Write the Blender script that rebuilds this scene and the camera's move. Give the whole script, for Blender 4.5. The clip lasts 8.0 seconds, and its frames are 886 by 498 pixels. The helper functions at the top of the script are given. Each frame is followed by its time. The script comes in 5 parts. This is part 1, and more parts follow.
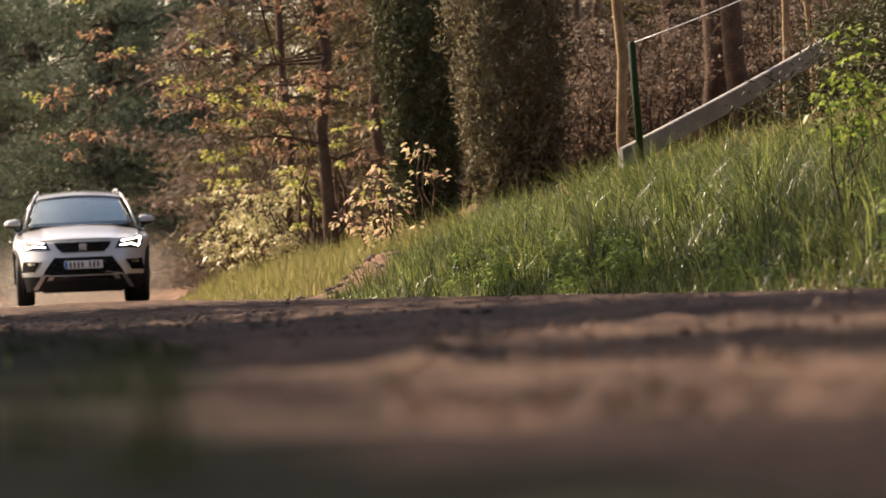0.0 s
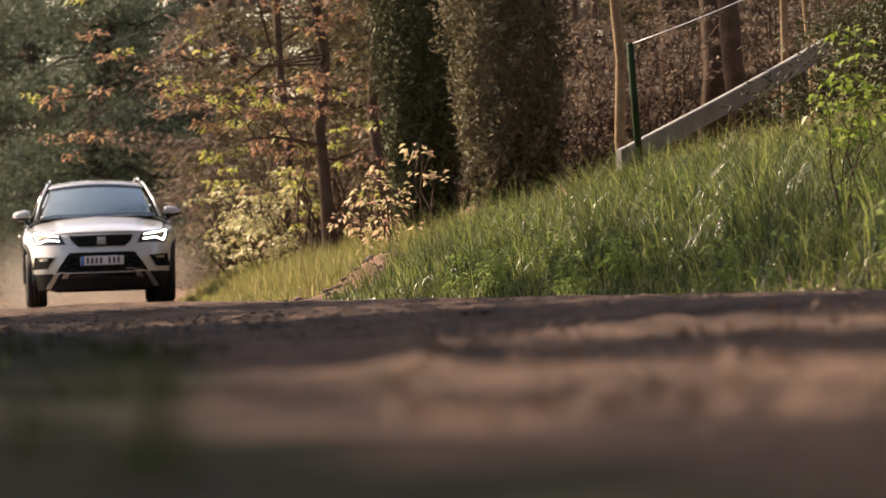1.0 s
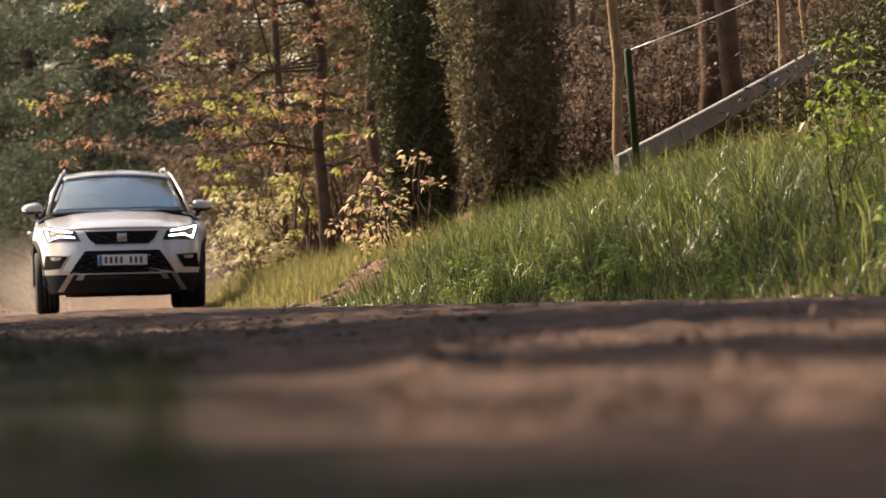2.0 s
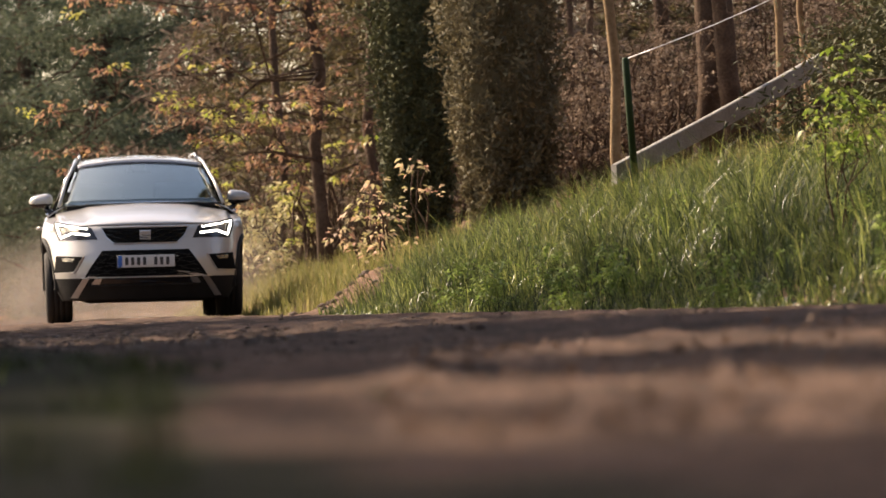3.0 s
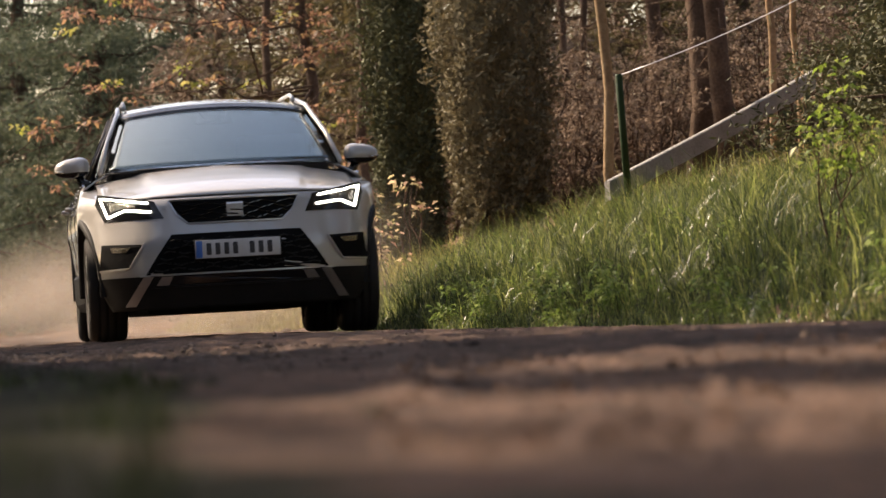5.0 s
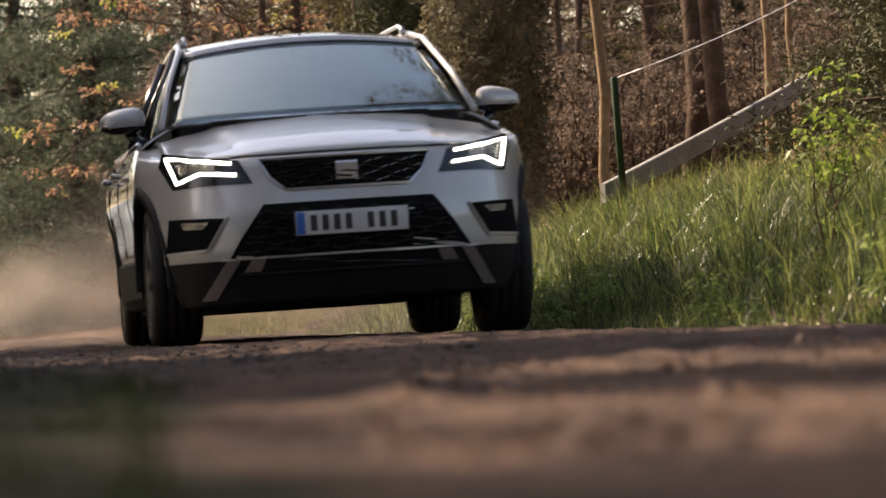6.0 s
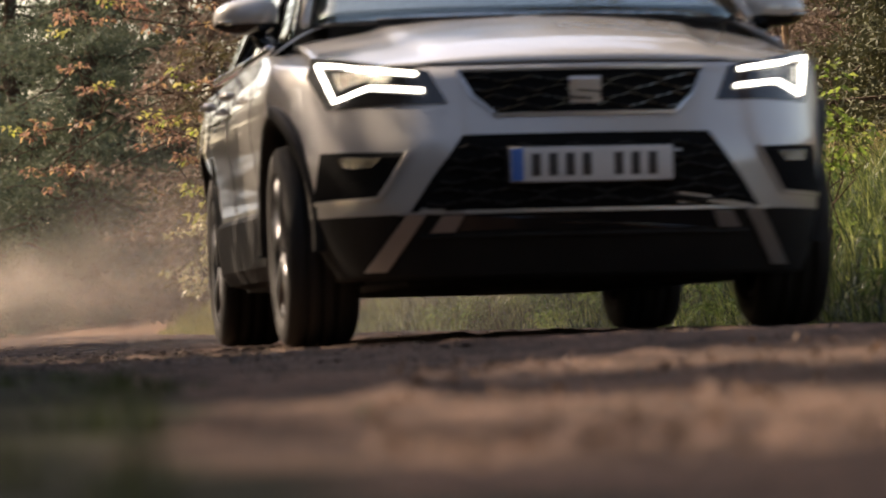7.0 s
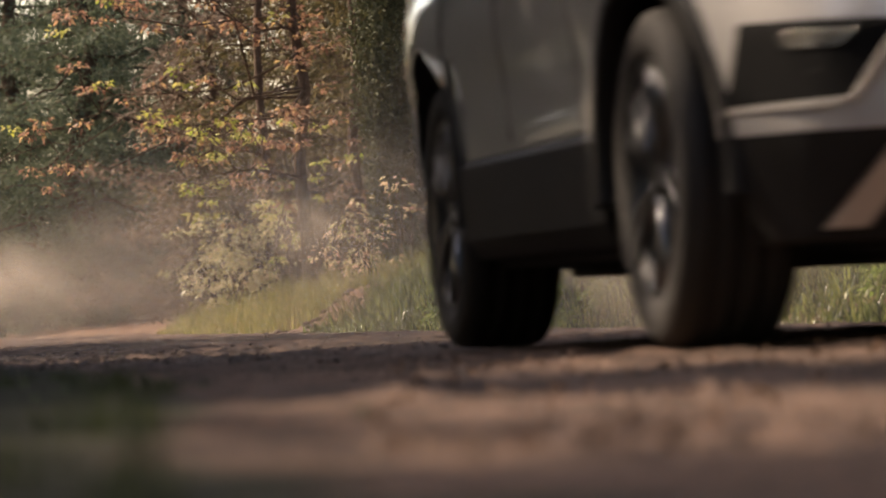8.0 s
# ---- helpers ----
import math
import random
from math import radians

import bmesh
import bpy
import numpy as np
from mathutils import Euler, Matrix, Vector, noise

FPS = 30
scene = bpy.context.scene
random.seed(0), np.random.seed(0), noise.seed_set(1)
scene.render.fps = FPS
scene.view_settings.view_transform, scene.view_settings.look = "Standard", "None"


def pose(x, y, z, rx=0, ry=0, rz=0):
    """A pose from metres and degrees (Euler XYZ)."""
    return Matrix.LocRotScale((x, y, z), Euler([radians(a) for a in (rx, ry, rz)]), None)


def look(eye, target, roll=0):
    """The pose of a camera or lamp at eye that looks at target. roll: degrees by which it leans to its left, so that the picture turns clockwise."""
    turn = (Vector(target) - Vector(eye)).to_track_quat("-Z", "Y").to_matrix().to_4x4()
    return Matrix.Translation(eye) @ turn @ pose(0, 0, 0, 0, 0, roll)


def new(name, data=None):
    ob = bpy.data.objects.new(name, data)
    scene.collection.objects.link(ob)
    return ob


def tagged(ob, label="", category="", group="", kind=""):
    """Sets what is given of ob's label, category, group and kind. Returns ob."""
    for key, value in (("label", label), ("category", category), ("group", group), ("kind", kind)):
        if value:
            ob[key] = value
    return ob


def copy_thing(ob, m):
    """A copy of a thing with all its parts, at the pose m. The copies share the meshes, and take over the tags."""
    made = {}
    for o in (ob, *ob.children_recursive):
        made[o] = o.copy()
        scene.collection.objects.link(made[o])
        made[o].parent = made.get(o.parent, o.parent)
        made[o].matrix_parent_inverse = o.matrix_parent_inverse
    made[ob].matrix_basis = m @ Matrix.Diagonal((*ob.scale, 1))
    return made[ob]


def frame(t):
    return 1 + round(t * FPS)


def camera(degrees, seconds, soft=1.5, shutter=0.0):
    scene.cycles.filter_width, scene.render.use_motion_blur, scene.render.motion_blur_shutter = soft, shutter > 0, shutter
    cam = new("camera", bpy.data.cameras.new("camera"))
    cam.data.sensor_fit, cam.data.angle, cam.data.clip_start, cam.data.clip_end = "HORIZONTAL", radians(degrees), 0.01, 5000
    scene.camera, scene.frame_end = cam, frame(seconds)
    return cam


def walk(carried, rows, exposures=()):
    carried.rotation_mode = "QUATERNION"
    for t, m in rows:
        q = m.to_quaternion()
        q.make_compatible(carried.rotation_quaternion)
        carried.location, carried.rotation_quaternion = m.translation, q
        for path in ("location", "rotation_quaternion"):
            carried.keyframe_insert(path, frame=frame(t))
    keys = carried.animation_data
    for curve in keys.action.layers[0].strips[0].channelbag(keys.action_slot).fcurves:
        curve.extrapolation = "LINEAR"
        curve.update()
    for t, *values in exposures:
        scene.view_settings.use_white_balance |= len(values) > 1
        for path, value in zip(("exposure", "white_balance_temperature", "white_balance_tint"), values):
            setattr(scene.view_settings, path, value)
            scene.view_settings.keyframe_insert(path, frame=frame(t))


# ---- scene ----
# ---- camera: a long lens just above the ground at the road's edge ----
cam = camera(10.04, 8.0, soft=1.5, shutter=0.5)
cam.data.dof.use_dof = True
cam.data.dof.focus_distance = 32.0
cam.data.dof.aperture_fstop = 8.6
EYE = (0.0, 0.0, 0.09)
LEVEL = look(EYE, (0.0, 100.0, 0.72), roll=-2.6)
# seconds, degrees of turn to the right, degrees of tilt up
TURNS = [(0.0, 0.0, 0.0), (0.5, 0.008, 0.003), (1.0, 0.019, 0.013), (1.5, 0.032, 0.039), (1.7, 0.038, 0.055),
         (2.8, 0.066, 0.162), (3.0, 0.071, 0.180), (3.5, 0.080, 0.225), (4.0, 0.0995, 0.2825), (4.5, 0.119, 0.327),
         (4.7, 0.128, 0.345), (5.3, 0.168, 0.385), (5.8, 0.193, 0.400), (6.0, 0.199, 0.401), (6.5, 0.215, 0.392),
         (7.0, 0.236, 0.388), (7.5, 0.244, 0.395), (8.0, 0.244, 0.385)]
walk(cam, [(t, LEVEL @ pose(0, 0, 0, up, -right, 0)) for t, right, up in TURNS],
     [(0.0, 1.09, 7600, 18), (8.0, 1.09, 7600, 18)])

# ---- daylight ----
SUN_WAY = Vector((-0.66, 0.42, 0.62)).normalized()
world = bpy.data.worlds.new("sky")
scene.world = world
world.use_nodes = True
sky = world.node_tree.nodes.new("ShaderNodeTexSky")
sky.sky_type, sky.sun_disc = "NISHITA", False
sky.sun_elevation, sky.sun_rotation = math.asin(SUN_WAY.z), math.atan2(SUN_WAY.x, SUN_WAY.y)
sky.dust_density, sky.ozone_density = 2.5, 0.5
world.node_tree.links.new(sky.outputs[0], world.node_tree.nodes["Background"].inputs[0])
world.node_tree.nodes["Background"].inputs[1].default_value = 0.15
sun = new("sun", bpy.data.lights.new("sun", "SUN"))
sun.data.energy, sun.data.angle, sun.data.color = 5.0, radians(0.7), (1.0, 0.9, 0.76)
sun.matrix_world = look(SUN_WAY * 60, (0, 0, 0))

# ---- materials ----


def wire(nt, a, b):
    nt.links.new(a, b)


def material(name, colours, rough=0.8, scale=3.0, fine=60.0, bump=0.2, metal=0.0, island=0.0, thin=0.0, spec=0.5, coat=0.0, detail=0.35):
    """Colour from noise at two scales between the colours given; island: how far each piece takes a colour of its own; thin: light let through."""
    m = bpy.data.materials.new(name)
    m.use_nodes = True
    nt = m.node_tree
    bsdf = nt.nodes["Principled BSDF"]
    co = nt.nodes.new("ShaderNodeTexCoord")
    big, small = nt.nodes.new("ShaderNodeTexNoise"), nt.nodes.new("ShaderNodeTexNoise")
    big.inputs["Scale"].default_value, small.inputs["Scale"].default_value = scale, fine
    big.inputs["Detail"].default_value, small.inputs["Detail"].default_value = 6, 4
    for n in (big, small):
        wire(nt, co.outputs["Object"], n.inputs["Vector"])
    mix = nt.nodes.new("ShaderNodeMix")
    mix.inputs[0].default_value = detail
    wire(nt, big.outputs["Fac"], mix.inputs[2])
    wire(nt, small.outputs["Fac"], mix.inputs[3])
    value = mix.outputs[0]
    if island:
        geo = nt.nodes.new("ShaderNodeNewGeometry")
        both = nt.nodes.new("ShaderNodeMix")
        both.inputs[0].default_value = island
        wire(nt, value, both.inputs[2])
        wire(nt, geo.outputs["Random Per Island"], both.inputs[3])
        value = both.outputs[0]
    ramp = nt.nodes.new("ShaderNodeValToRGB")
    lo, hi = (0.32, 0.68) if not island else (0.12, 0.88)
    els = ramp.color_ramp.elements
    while len(els) < len(colours):
        els.new(0.5)
    for k, c in enumerate(colours):
        els[k].position = lo + (hi - lo) * k / max(1, len(colours) - 1)
        els[k].color = (*c, 1)
    wire(nt, value, ramp.inputs[0])
    wire(nt, ramp.outputs[0], bsdf.inputs["Base Color"])
    bsdf.inputs["Roughness"].default_value = rough
    bsdf.inputs["Metallic"].default_value = metal
    bsdf.inputs["Specular IOR Level"].default_value = spec
    bsdf.inputs["Coat Weight"].default_value = coat
    bsdf.inputs["Coat Roughness"].default_value = 0.04
    if bump:
        b = nt.nodes.new("ShaderNodeBump")
        b.inputs["Strength"].default_value, b.inputs["Distance"].default_value = bump, 0.02
        wire(nt, small.outputs["Fac"], b.inputs["Height"])
        wire(nt, b.outputs[0], bsdf.inputs["Normal"])
    if thin:
        tr = nt.nodes.new("ShaderNodeBsdfTranslucent")
        wire(nt, ramp.outputs[0], tr.inputs[0])
        add = nt.nodes.new("ShaderNodeMixShader")
        add.inputs[0].default_value = thin
        wire(nt, bsdf.outputs[0], add.inputs[1])
        wire(nt, tr.outputs[0], add.inputs[2])
        wire(nt, add.outputs[0], nt.nodes["Material Output"].inputs[0])
    return m


def glow(name, colour, strength):
    m = bpy.data.materials.new(name)
    m.use_nodes = True
    b = m.node_tree.nodes["Principled BSDF"]
    b.inputs["Base Color"].default_value = (*colour, 1)
    b.inputs["Emission Color"].default_value = (*colour, 1)
    b.inputs["Emission Strength"].default_value = strength
    return m


def clear(name, tint, rough=0.02, ior=1.5):
    m = bpy.data.materials.new(name)
    m.use_nodes = True
    b = m.node_tree.nodes["Principled BSDF"]
    b.inputs["Base Color"].default_value = (*tint, 1)
    b.inputs["Roughness"].default_value = rough
    b.inputs["Transmission Weight"].default_value = 1.0
    b.inputs["IOR"].default_value = ior
    b.inputs["Specular Tint"].default_value = (0.80, 1.0, 0.94, 1)
    return m


def ground_material():
    """Gravel on the track, tan earth on the bank and verge earth darkened with painted shade, blended along ragged
    lines.
    """
    m = material("gravel_and_earth", [(0.040, 0.0275, 0.021), (0.082, 0.053, 0.039), (0.18, 0.113, 0.081)], 0.95, 2.2, 70, 0.8, spec=0.08, detail=0.5)
    nt = m.node_tree
    bsdf = nt.nodes["Principled BSDF"]
    colour = bsdf.inputs["Base Color"].links[0].from_socket
    stops = bsdf.inputs["Base Color"].links[0].from_node.color_ramp.elements
    stops[0].position, stops[2].position = 0.40, 0.61
    fac = bsdf.inputs["Base Color"].links[0].from_node.inputs[0].links[0].from_socket
    co = nt.nodes.new("ShaderNodeTexCoord")
    # verge earth is darkened: the shade lying there is put into its colours
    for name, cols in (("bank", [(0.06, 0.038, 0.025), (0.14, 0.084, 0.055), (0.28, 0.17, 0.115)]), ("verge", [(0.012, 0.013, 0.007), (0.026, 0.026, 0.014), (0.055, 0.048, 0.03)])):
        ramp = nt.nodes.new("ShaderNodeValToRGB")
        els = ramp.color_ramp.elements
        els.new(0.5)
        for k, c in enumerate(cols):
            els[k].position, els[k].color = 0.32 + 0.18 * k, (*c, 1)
        wire(nt, fac, ramp.inputs[0])
        att, noi = nt.nodes.new("ShaderNodeAttribute"), nt.nodes.new("ShaderNodeTexNoise")
        att.attribute_name = name
        noi.inputs["Scale"].default_value, noi.inputs["Detail"].default_value = 3.0, 8
        wire(nt, co.outputs["Object"], noi.inputs["Vector"])
        add = nt.nodes.new("ShaderNodeMath")
        add.operation = "ADD"
        wire(nt, att.outputs["Fac"], add.inputs[0])
        wire(nt, noi.outputs["Fac"], add.inputs[1])
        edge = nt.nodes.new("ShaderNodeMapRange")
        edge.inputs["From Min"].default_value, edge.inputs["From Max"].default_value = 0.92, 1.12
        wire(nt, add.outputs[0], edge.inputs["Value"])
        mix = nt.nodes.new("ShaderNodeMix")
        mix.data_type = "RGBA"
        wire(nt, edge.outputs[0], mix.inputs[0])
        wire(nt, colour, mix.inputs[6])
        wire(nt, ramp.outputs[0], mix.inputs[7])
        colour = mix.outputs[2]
    wire(nt, colour, bsdf.inputs["Base Color"])
    return m


GROUND = ground_material()
STONE = material("road_stone", [(0.06, 0.044, 0.036), (0.10, 0.074, 0.058), (0.18, 0.135, 0.105)], 0.9, 2, 90, 0.3, island=0.7, spec=0.2)
# the last, palest stop puts bright highlights on some blades into the colour
GRASS = material("green_grass", [(0.018, 0.029, 0.011), (0.042, 0.064, 0.019), (0.095, 0.130, 0.033), (0.30, 0.32, 0.10)], 0.32, 1.2, 20, 0, island=0.75, thin=0.5, spec=0.42)
DRYGRASS = material("dry_grass", [(0.10, 0.12, 0.03), (0.2, 0.19, 0.06), (0.33, 0.27, 0.12)], 0.6, 1.2, 20, 0, island=0.6, thin=0.45, spec=0.2)
WEED = material("weed_leaf", [(0.08, 0.13, 0.03), (0.17, 0.25, 0.05), (0.30, 0.37, 0.11)], 0.45, 3, 40, 0, island=0.6, thin=0.5, spec=0.35)
YOUNGGREEN = material("bright_green_leaves", [(0.08, 0.13, 0.02), (0.18, 0.26, 0.04), (0.30, 0.34, 0.08)], 0.45, 3, 40, 0, island=0.7, thin=0.5, spec=0.4)
CYPRESS = material("cypress_foliage", [(0.032, 0.036, 0.018), (0.066, 0.070, 0.033), (0.125, 0.13, 0.058)], 0.7, 2.5, 25, 0, island=0.6, thin=0.12, spec=0.2)
CYPBROWN = material("cypress_dry_foliage", [(0.058, 0.049, 0.028), (0.125, 0.106, 0.060), (0.235, 0.20, 0.115)], 0.7, 2.5, 25, 0, island=0.6, thin=0.2, spec=0.2)
CEDAR = material("cedar_needles", [(0.040, 0.056, 0.036), (0.085, 0.105, 0.064), (0.15, 0.165, 0.10)], 0.7, 0.8, 20, 0, island=0.6, thin=0.3, spec=0.2)
PINE = material("pine_needles", [(0.04, 0.038, 0.017), (0.09, 0.075, 0.034), (0.16, 0.125, 0.06)], 0.7, 0.8, 20, 0, island=0.6, thin=0.3, spec=0.2)
TWIG = material("dead_twigs", [(0.085, 0.062, 0.046), (0.175, 0.13, 0.095), (0.30, 0.23, 0.17)], 0.85, 1.0, 20, 0, island=0.5, thin=0.25, spec=0.1)
OAKLEAF = material("russet_leaves", [(0.13, 0.065, 0.042), (0.24, 0.13, 0.085), (0.33, 0.19, 0.12), (0.36, 0.26, 0.10)], 0.55, 0.7, 30, 0, island=0.7, thin=0.5, spec=0.3)
YOUNGLEAF = material("young_leaves", [(0.16, 0.22, 0.03), (0.32, 0.34, 0.06), (0.42, 0.40, 0.12), (0.4, 0.3, 0.12)], 0.5, 0.9, 30, 0, island=0.7, thin=0.5, spec=0.35)
PALELEAF = material("pale_leaves", [(0.22, 0.215, 0.08), (0.40, 0.37, 0.16), (0.54, 0.49, 0.26), (0.48, 0.33, 0.21)], 0.5, 0.9, 30, 0, island=0.7, thin=0.28, spec=0.4)
PINKLEAF = material("pink_tipped_leaves", [(0.32, 0.3, 0.11), (0.52, 0.45, 0.24), (0.6, 0.43, 0.28), (0.52, 0.28, 0.19)], 0.5, 0.9, 30, 0, island=0.8, thin=0.45, spec=0.4)
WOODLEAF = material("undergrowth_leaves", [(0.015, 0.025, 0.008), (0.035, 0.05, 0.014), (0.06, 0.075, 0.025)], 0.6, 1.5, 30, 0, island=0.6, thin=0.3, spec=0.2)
# pale colours for flecks that stand in for sun mottling on the track
SUNMOTTLE = material("sun_mottle_pale", [(0.10, 0.064, 0.042), (0.20, 0.125, 0.085), (0.32, 0.21, 0.15)], 0.7, 4, 60, 0, island=0.7, thin=0.2, spec=0.2)
BARK = material("bark", [(0.034, 0.022, 0.015), (0.075, 0.050, 0.034), (0.13, 0.09, 0.063)], 0.9, 4, 40, 0.8, spec=0.1)
PALEBARK = material("pale_bark", [(0.14, 0.09, 0.05), (0.24, 0.16, 0.09), (0.34, 0.24, 0.14)], 0.85, 6, 50, 0.5, spec=0.1)
GREENPAINT = material("green_painted_steel", [(0.010, 0.026, 0.006), (0.018, 0.042, 0.010)], 0.6, 5, 60, 0.1, spec=0.2)
CONCRETE = material("weathered_board", [(0.15, 0.14, 0.125), (0.21, 0.2, 0.18), (0.3, 0.285, 0.26)], 0.8, 5, 80, 0.3)
STEELWIRE = material("steel_wire", [(0.45, 0.45, 0.45), (0.6, 0.6, 0.6)], 0.4, 5, 80, 0, metal=0.9)
PAINT = material("white_car_paint", [(0.37, 0.354, 0.328), (0.43, 0.413, 0.384)], 0.33, 1.5, 300, 0.0, metal=0.15, coat=1.0, detail=0.1)
BLACKPLASTIC = material("black_plastic", [(0.010, 0.0095, 0.009), (0.019, 0.018, 0.017)], 0.62, 6, 150, 0.15, spec=0.15)
# black trim made darker still: the shade inside recesses is put into the colour
SHADEBLACK = material("recess_shade_black", [(0.004, 0.004, 0.004), (0.008, 0.008, 0.008)], 0.85, 6, 150, 0.1, spec=0.06)
GLOSSBLACK = material("gloss_black", [(0.006, 0.006, 0.007), (0.01, 0.01, 0.011)], 0.15, 6, 150, 0)
CHROME = material("chrome", [(0.6, 0.6, 0.62), (0.7, 0.7, 0.72)], 0.12, 6, 150, 0, metal=1.0)
SILVER = material("silver_trim", [(0.42, 0.42, 0.42), (0.5, 0.5, 0.5)], 0.35, 6, 150, 0, metal=0.9)
ALLOY = material("alloy_wheel", [(0.035, 0.035, 0.036), (0.065, 0.065, 0.066)], 0.38, 6, 150, 0, metal=0.8)
# lighter than the rim's alloy: the wheel's glint is put into the spoke colour
SPOKE = material("spoke_with_glint", [(0.09, 0.09, 0.091), (0.16, 0.16, 0.161)], 0.28, 6, 150, 0, metal=0.9)
RUBBER = material("tyre_rubber", [(0.017, 0.0155, 0.014), (0.036, 0.032, 0.028)], 0.8, 12, 120, 0.3, spec=0.25)
INTERIOR = material("dark_interior", [(0.012, 0.012, 0.013), (0.025, 0.025, 0.026)], 0.8, 6, 150, 0.1)
PLATEWHITE = material("plate_white", [(0.46, 0.45, 0.43), (0.54, 0.53, 0.51)], 0.4, 8, 100, 0)
PLATEBLUE = material("plate_blue", [(0.02, 0.1, 0.35), (0.03, 0.14, 0.42)], 0.4, 8, 100, 0)
PLATEBLACK = material("plate_characters", [(0.02, 0.02, 0.022), (0.03, 0.03, 0.032)], 0.4, 8, 100, 0)
GLASS = clear("windscreen_glass", (0.80, 0.88, 0.9), ior=2.3)
DRL = glow("daytime_light", (0.95, 1.0, 0.93), 5.0)
FOGGLASS = material("lamp_reflector", [(0.05, 0.05, 0.046), (0.5, 0.47, 0.40)], 0.15, 20, 90, 0.4, metal=0.9)

# ---- mesh helpers ----


def mesh_of(name, verts, faces, mat, smooth=False):
    me = bpy.data.meshes.new(name)
    me.from_pydata([tuple(v) for v in verts], [], [tuple(f) for f in faces])
    me.materials.append(mat)
    if smooth:
        me.polygons.foreach_set("use_smooth", [True] * len(me.polygons))
    me.update()
    return me


def fast_mesh(name, verts, quads, mat):
    """Many four-sided faces out of number arrays."""
    me = bpy.data.meshes.new(name)
    verts, quads = np.asarray(verts, np.float32), np.asarray(quads, np.int32)
    me.vertices.add(len(verts))
    me.vertices.foreach_set("co", verts.ravel())
    me.loops.add(quads.size)
    me.loops.foreach_set("vertex_index", quads.ravel())
    me.polygons.add(len(quads))
    me.polygons.foreach_set("loop_start", np.arange(0, quads.size, 4, dtype=np.int32))
    me.update(calc_edges=True)
    me.materials.append(mat)
    return me


def part(name, me, parent, label="", kind=""):
    ob = new(name, me)
    ob.parent = parent
    return tagged(ob, label, kind=kind)


def thing(name, place, label, category, group="", kind=""):
    ob = new(name)
    ob.matrix_world = place
    return tagged(ob, label, category, group, kind)


def tube(points, radii, sides=8):
    """Vertices and faces of a tapering tube along the points, closed at both ends."""
    pts = [Vector(p) for p in points]
    verts, faces = [], []
    ref = Vector((0.31, 0.17, 0.93))
    for i, p in enumerate(pts):
        d = (pts[min(i + 1, len(pts) - 1)] - pts[max(i - 1, 0)]).normalized()
        side = d.cross(ref)
        if side.length < 0.15:
            side = d.cross(Vector((1, 0, 0)))
        side.normalize()
        up = side.cross(d)
        for k in range(sides):
            a = 2 * math.pi * k / sides
            verts.append(p + radii[i] * (math.cos(a) * side + math.sin(a) * up))
    for i in range(len(pts) - 1):
        for k in range(sides):
            j = (k + 1) % sides
            faces.append((i * sides + k, i * sides + j, (i + 1) * sides + j, (i + 1) * sides + k))
    faces.append(tuple(range(sides - 1, -1, -1)))
    faces.append(tuple(range((len(pts) - 1) * sides, len(pts) * sides)))
    return verts, faces


def joined(pieces):
    verts, faces = [], []
    for v, f in pieces:
        n = len(verts)
        verts += list(v)
        faces += [tuple(i + n for i in q) for q in f]
    return verts, faces


def leaf_cloud(rng, centres, length, width, droop=0.0, up=0.0):
    """Leaves of two folded halves each, at the centres, turned every way."""
    n = len(centres)
    d = rng.normal(size=(n, 3))
    d[:, 2] = d[:, 2] * 0.7 - droop + up
    d /= np.linalg.norm(d, axis=1)[:, None]
    r = rng.normal(size=(n, 3))
    s = np.cross(d, r)
    s /= np.linalg.norm(s, axis=1)[:, None]
    nrm = np.cross(s, d)
    k = rng.uniform(0.6, 1.3, (n, 1))
    L, W = length * k, width * k
    a = centres
    tip = a + d * L
    mid = a + d * L * 0.5
    l = mid + s * W * 0.5 + nrm * W * 0.18
    rr = mid - s * W * 0.5 + nrm * W * 0.18
    v = np.stack([a, rr, tip, l], 1).reshape(-1, 3)
    q = np.arange(4 * n).reshape(-1, 4)
    return v, q


def blades(rng, base, height, width, lean=0.35):
    """Curved grass blades of two quads each."""
    n = len(base)
    h = height[:, None]
    ang = rng.uniform(0, 2 * math.pi, n)
    out = np.stack([np.cos(ang), np.sin(ang), np.zeros(n)], 1)
    side = np.stack([-np.sin(ang + 0.6), np.cos(ang + 0.6), np.zeros(n)], 1) * (width[:, None] / 2)
    b = lean * rng.uniform(0.2, 1.4, (n, 1))
    up = np.array([0, 0, 1.0])
    p1 = base + up * h * 0.55 + out * h * b * 0.3
    p2 = base + up * h * (1 - 0.25 * b) + out * h * b
    v = np.stack([base - side, base + side, p1 + side * 0.8, p1 - side * 0.8, p2 + side * 0.12, p2 - side * 0.12], 1).reshape(-1, 3)
    o = np.arange(n)[:, None] * 6
    q = np.concatenate([o + [0, 1, 2, 3], o + [3, 2, 4, 5]], 0)
    return v, q


# ---- the ground ----


def road_x(y):
    """Where the middle of the road lies at the distance y."""
    y0 = np.clip(y, 0.0, 78.0)
    return 2.75 - 0.146 * y0 + 0.00052 * y0 * y0 - 0.146 * np.minimum(y, 0) - 0.30 * np.clip(y - 78.0, 0, 60)


def smooth01(v):
    v = np.clip(v, 0, 1)
    return v * v * (3 - 2 * v)


RNG = np.random.default_rng(4)
WAVES = [(RNG.uniform(0.3, 2.2), RNG.uniform(0, 6.3), RNG.uniform(0, 6.3)) for _ in range(14)]


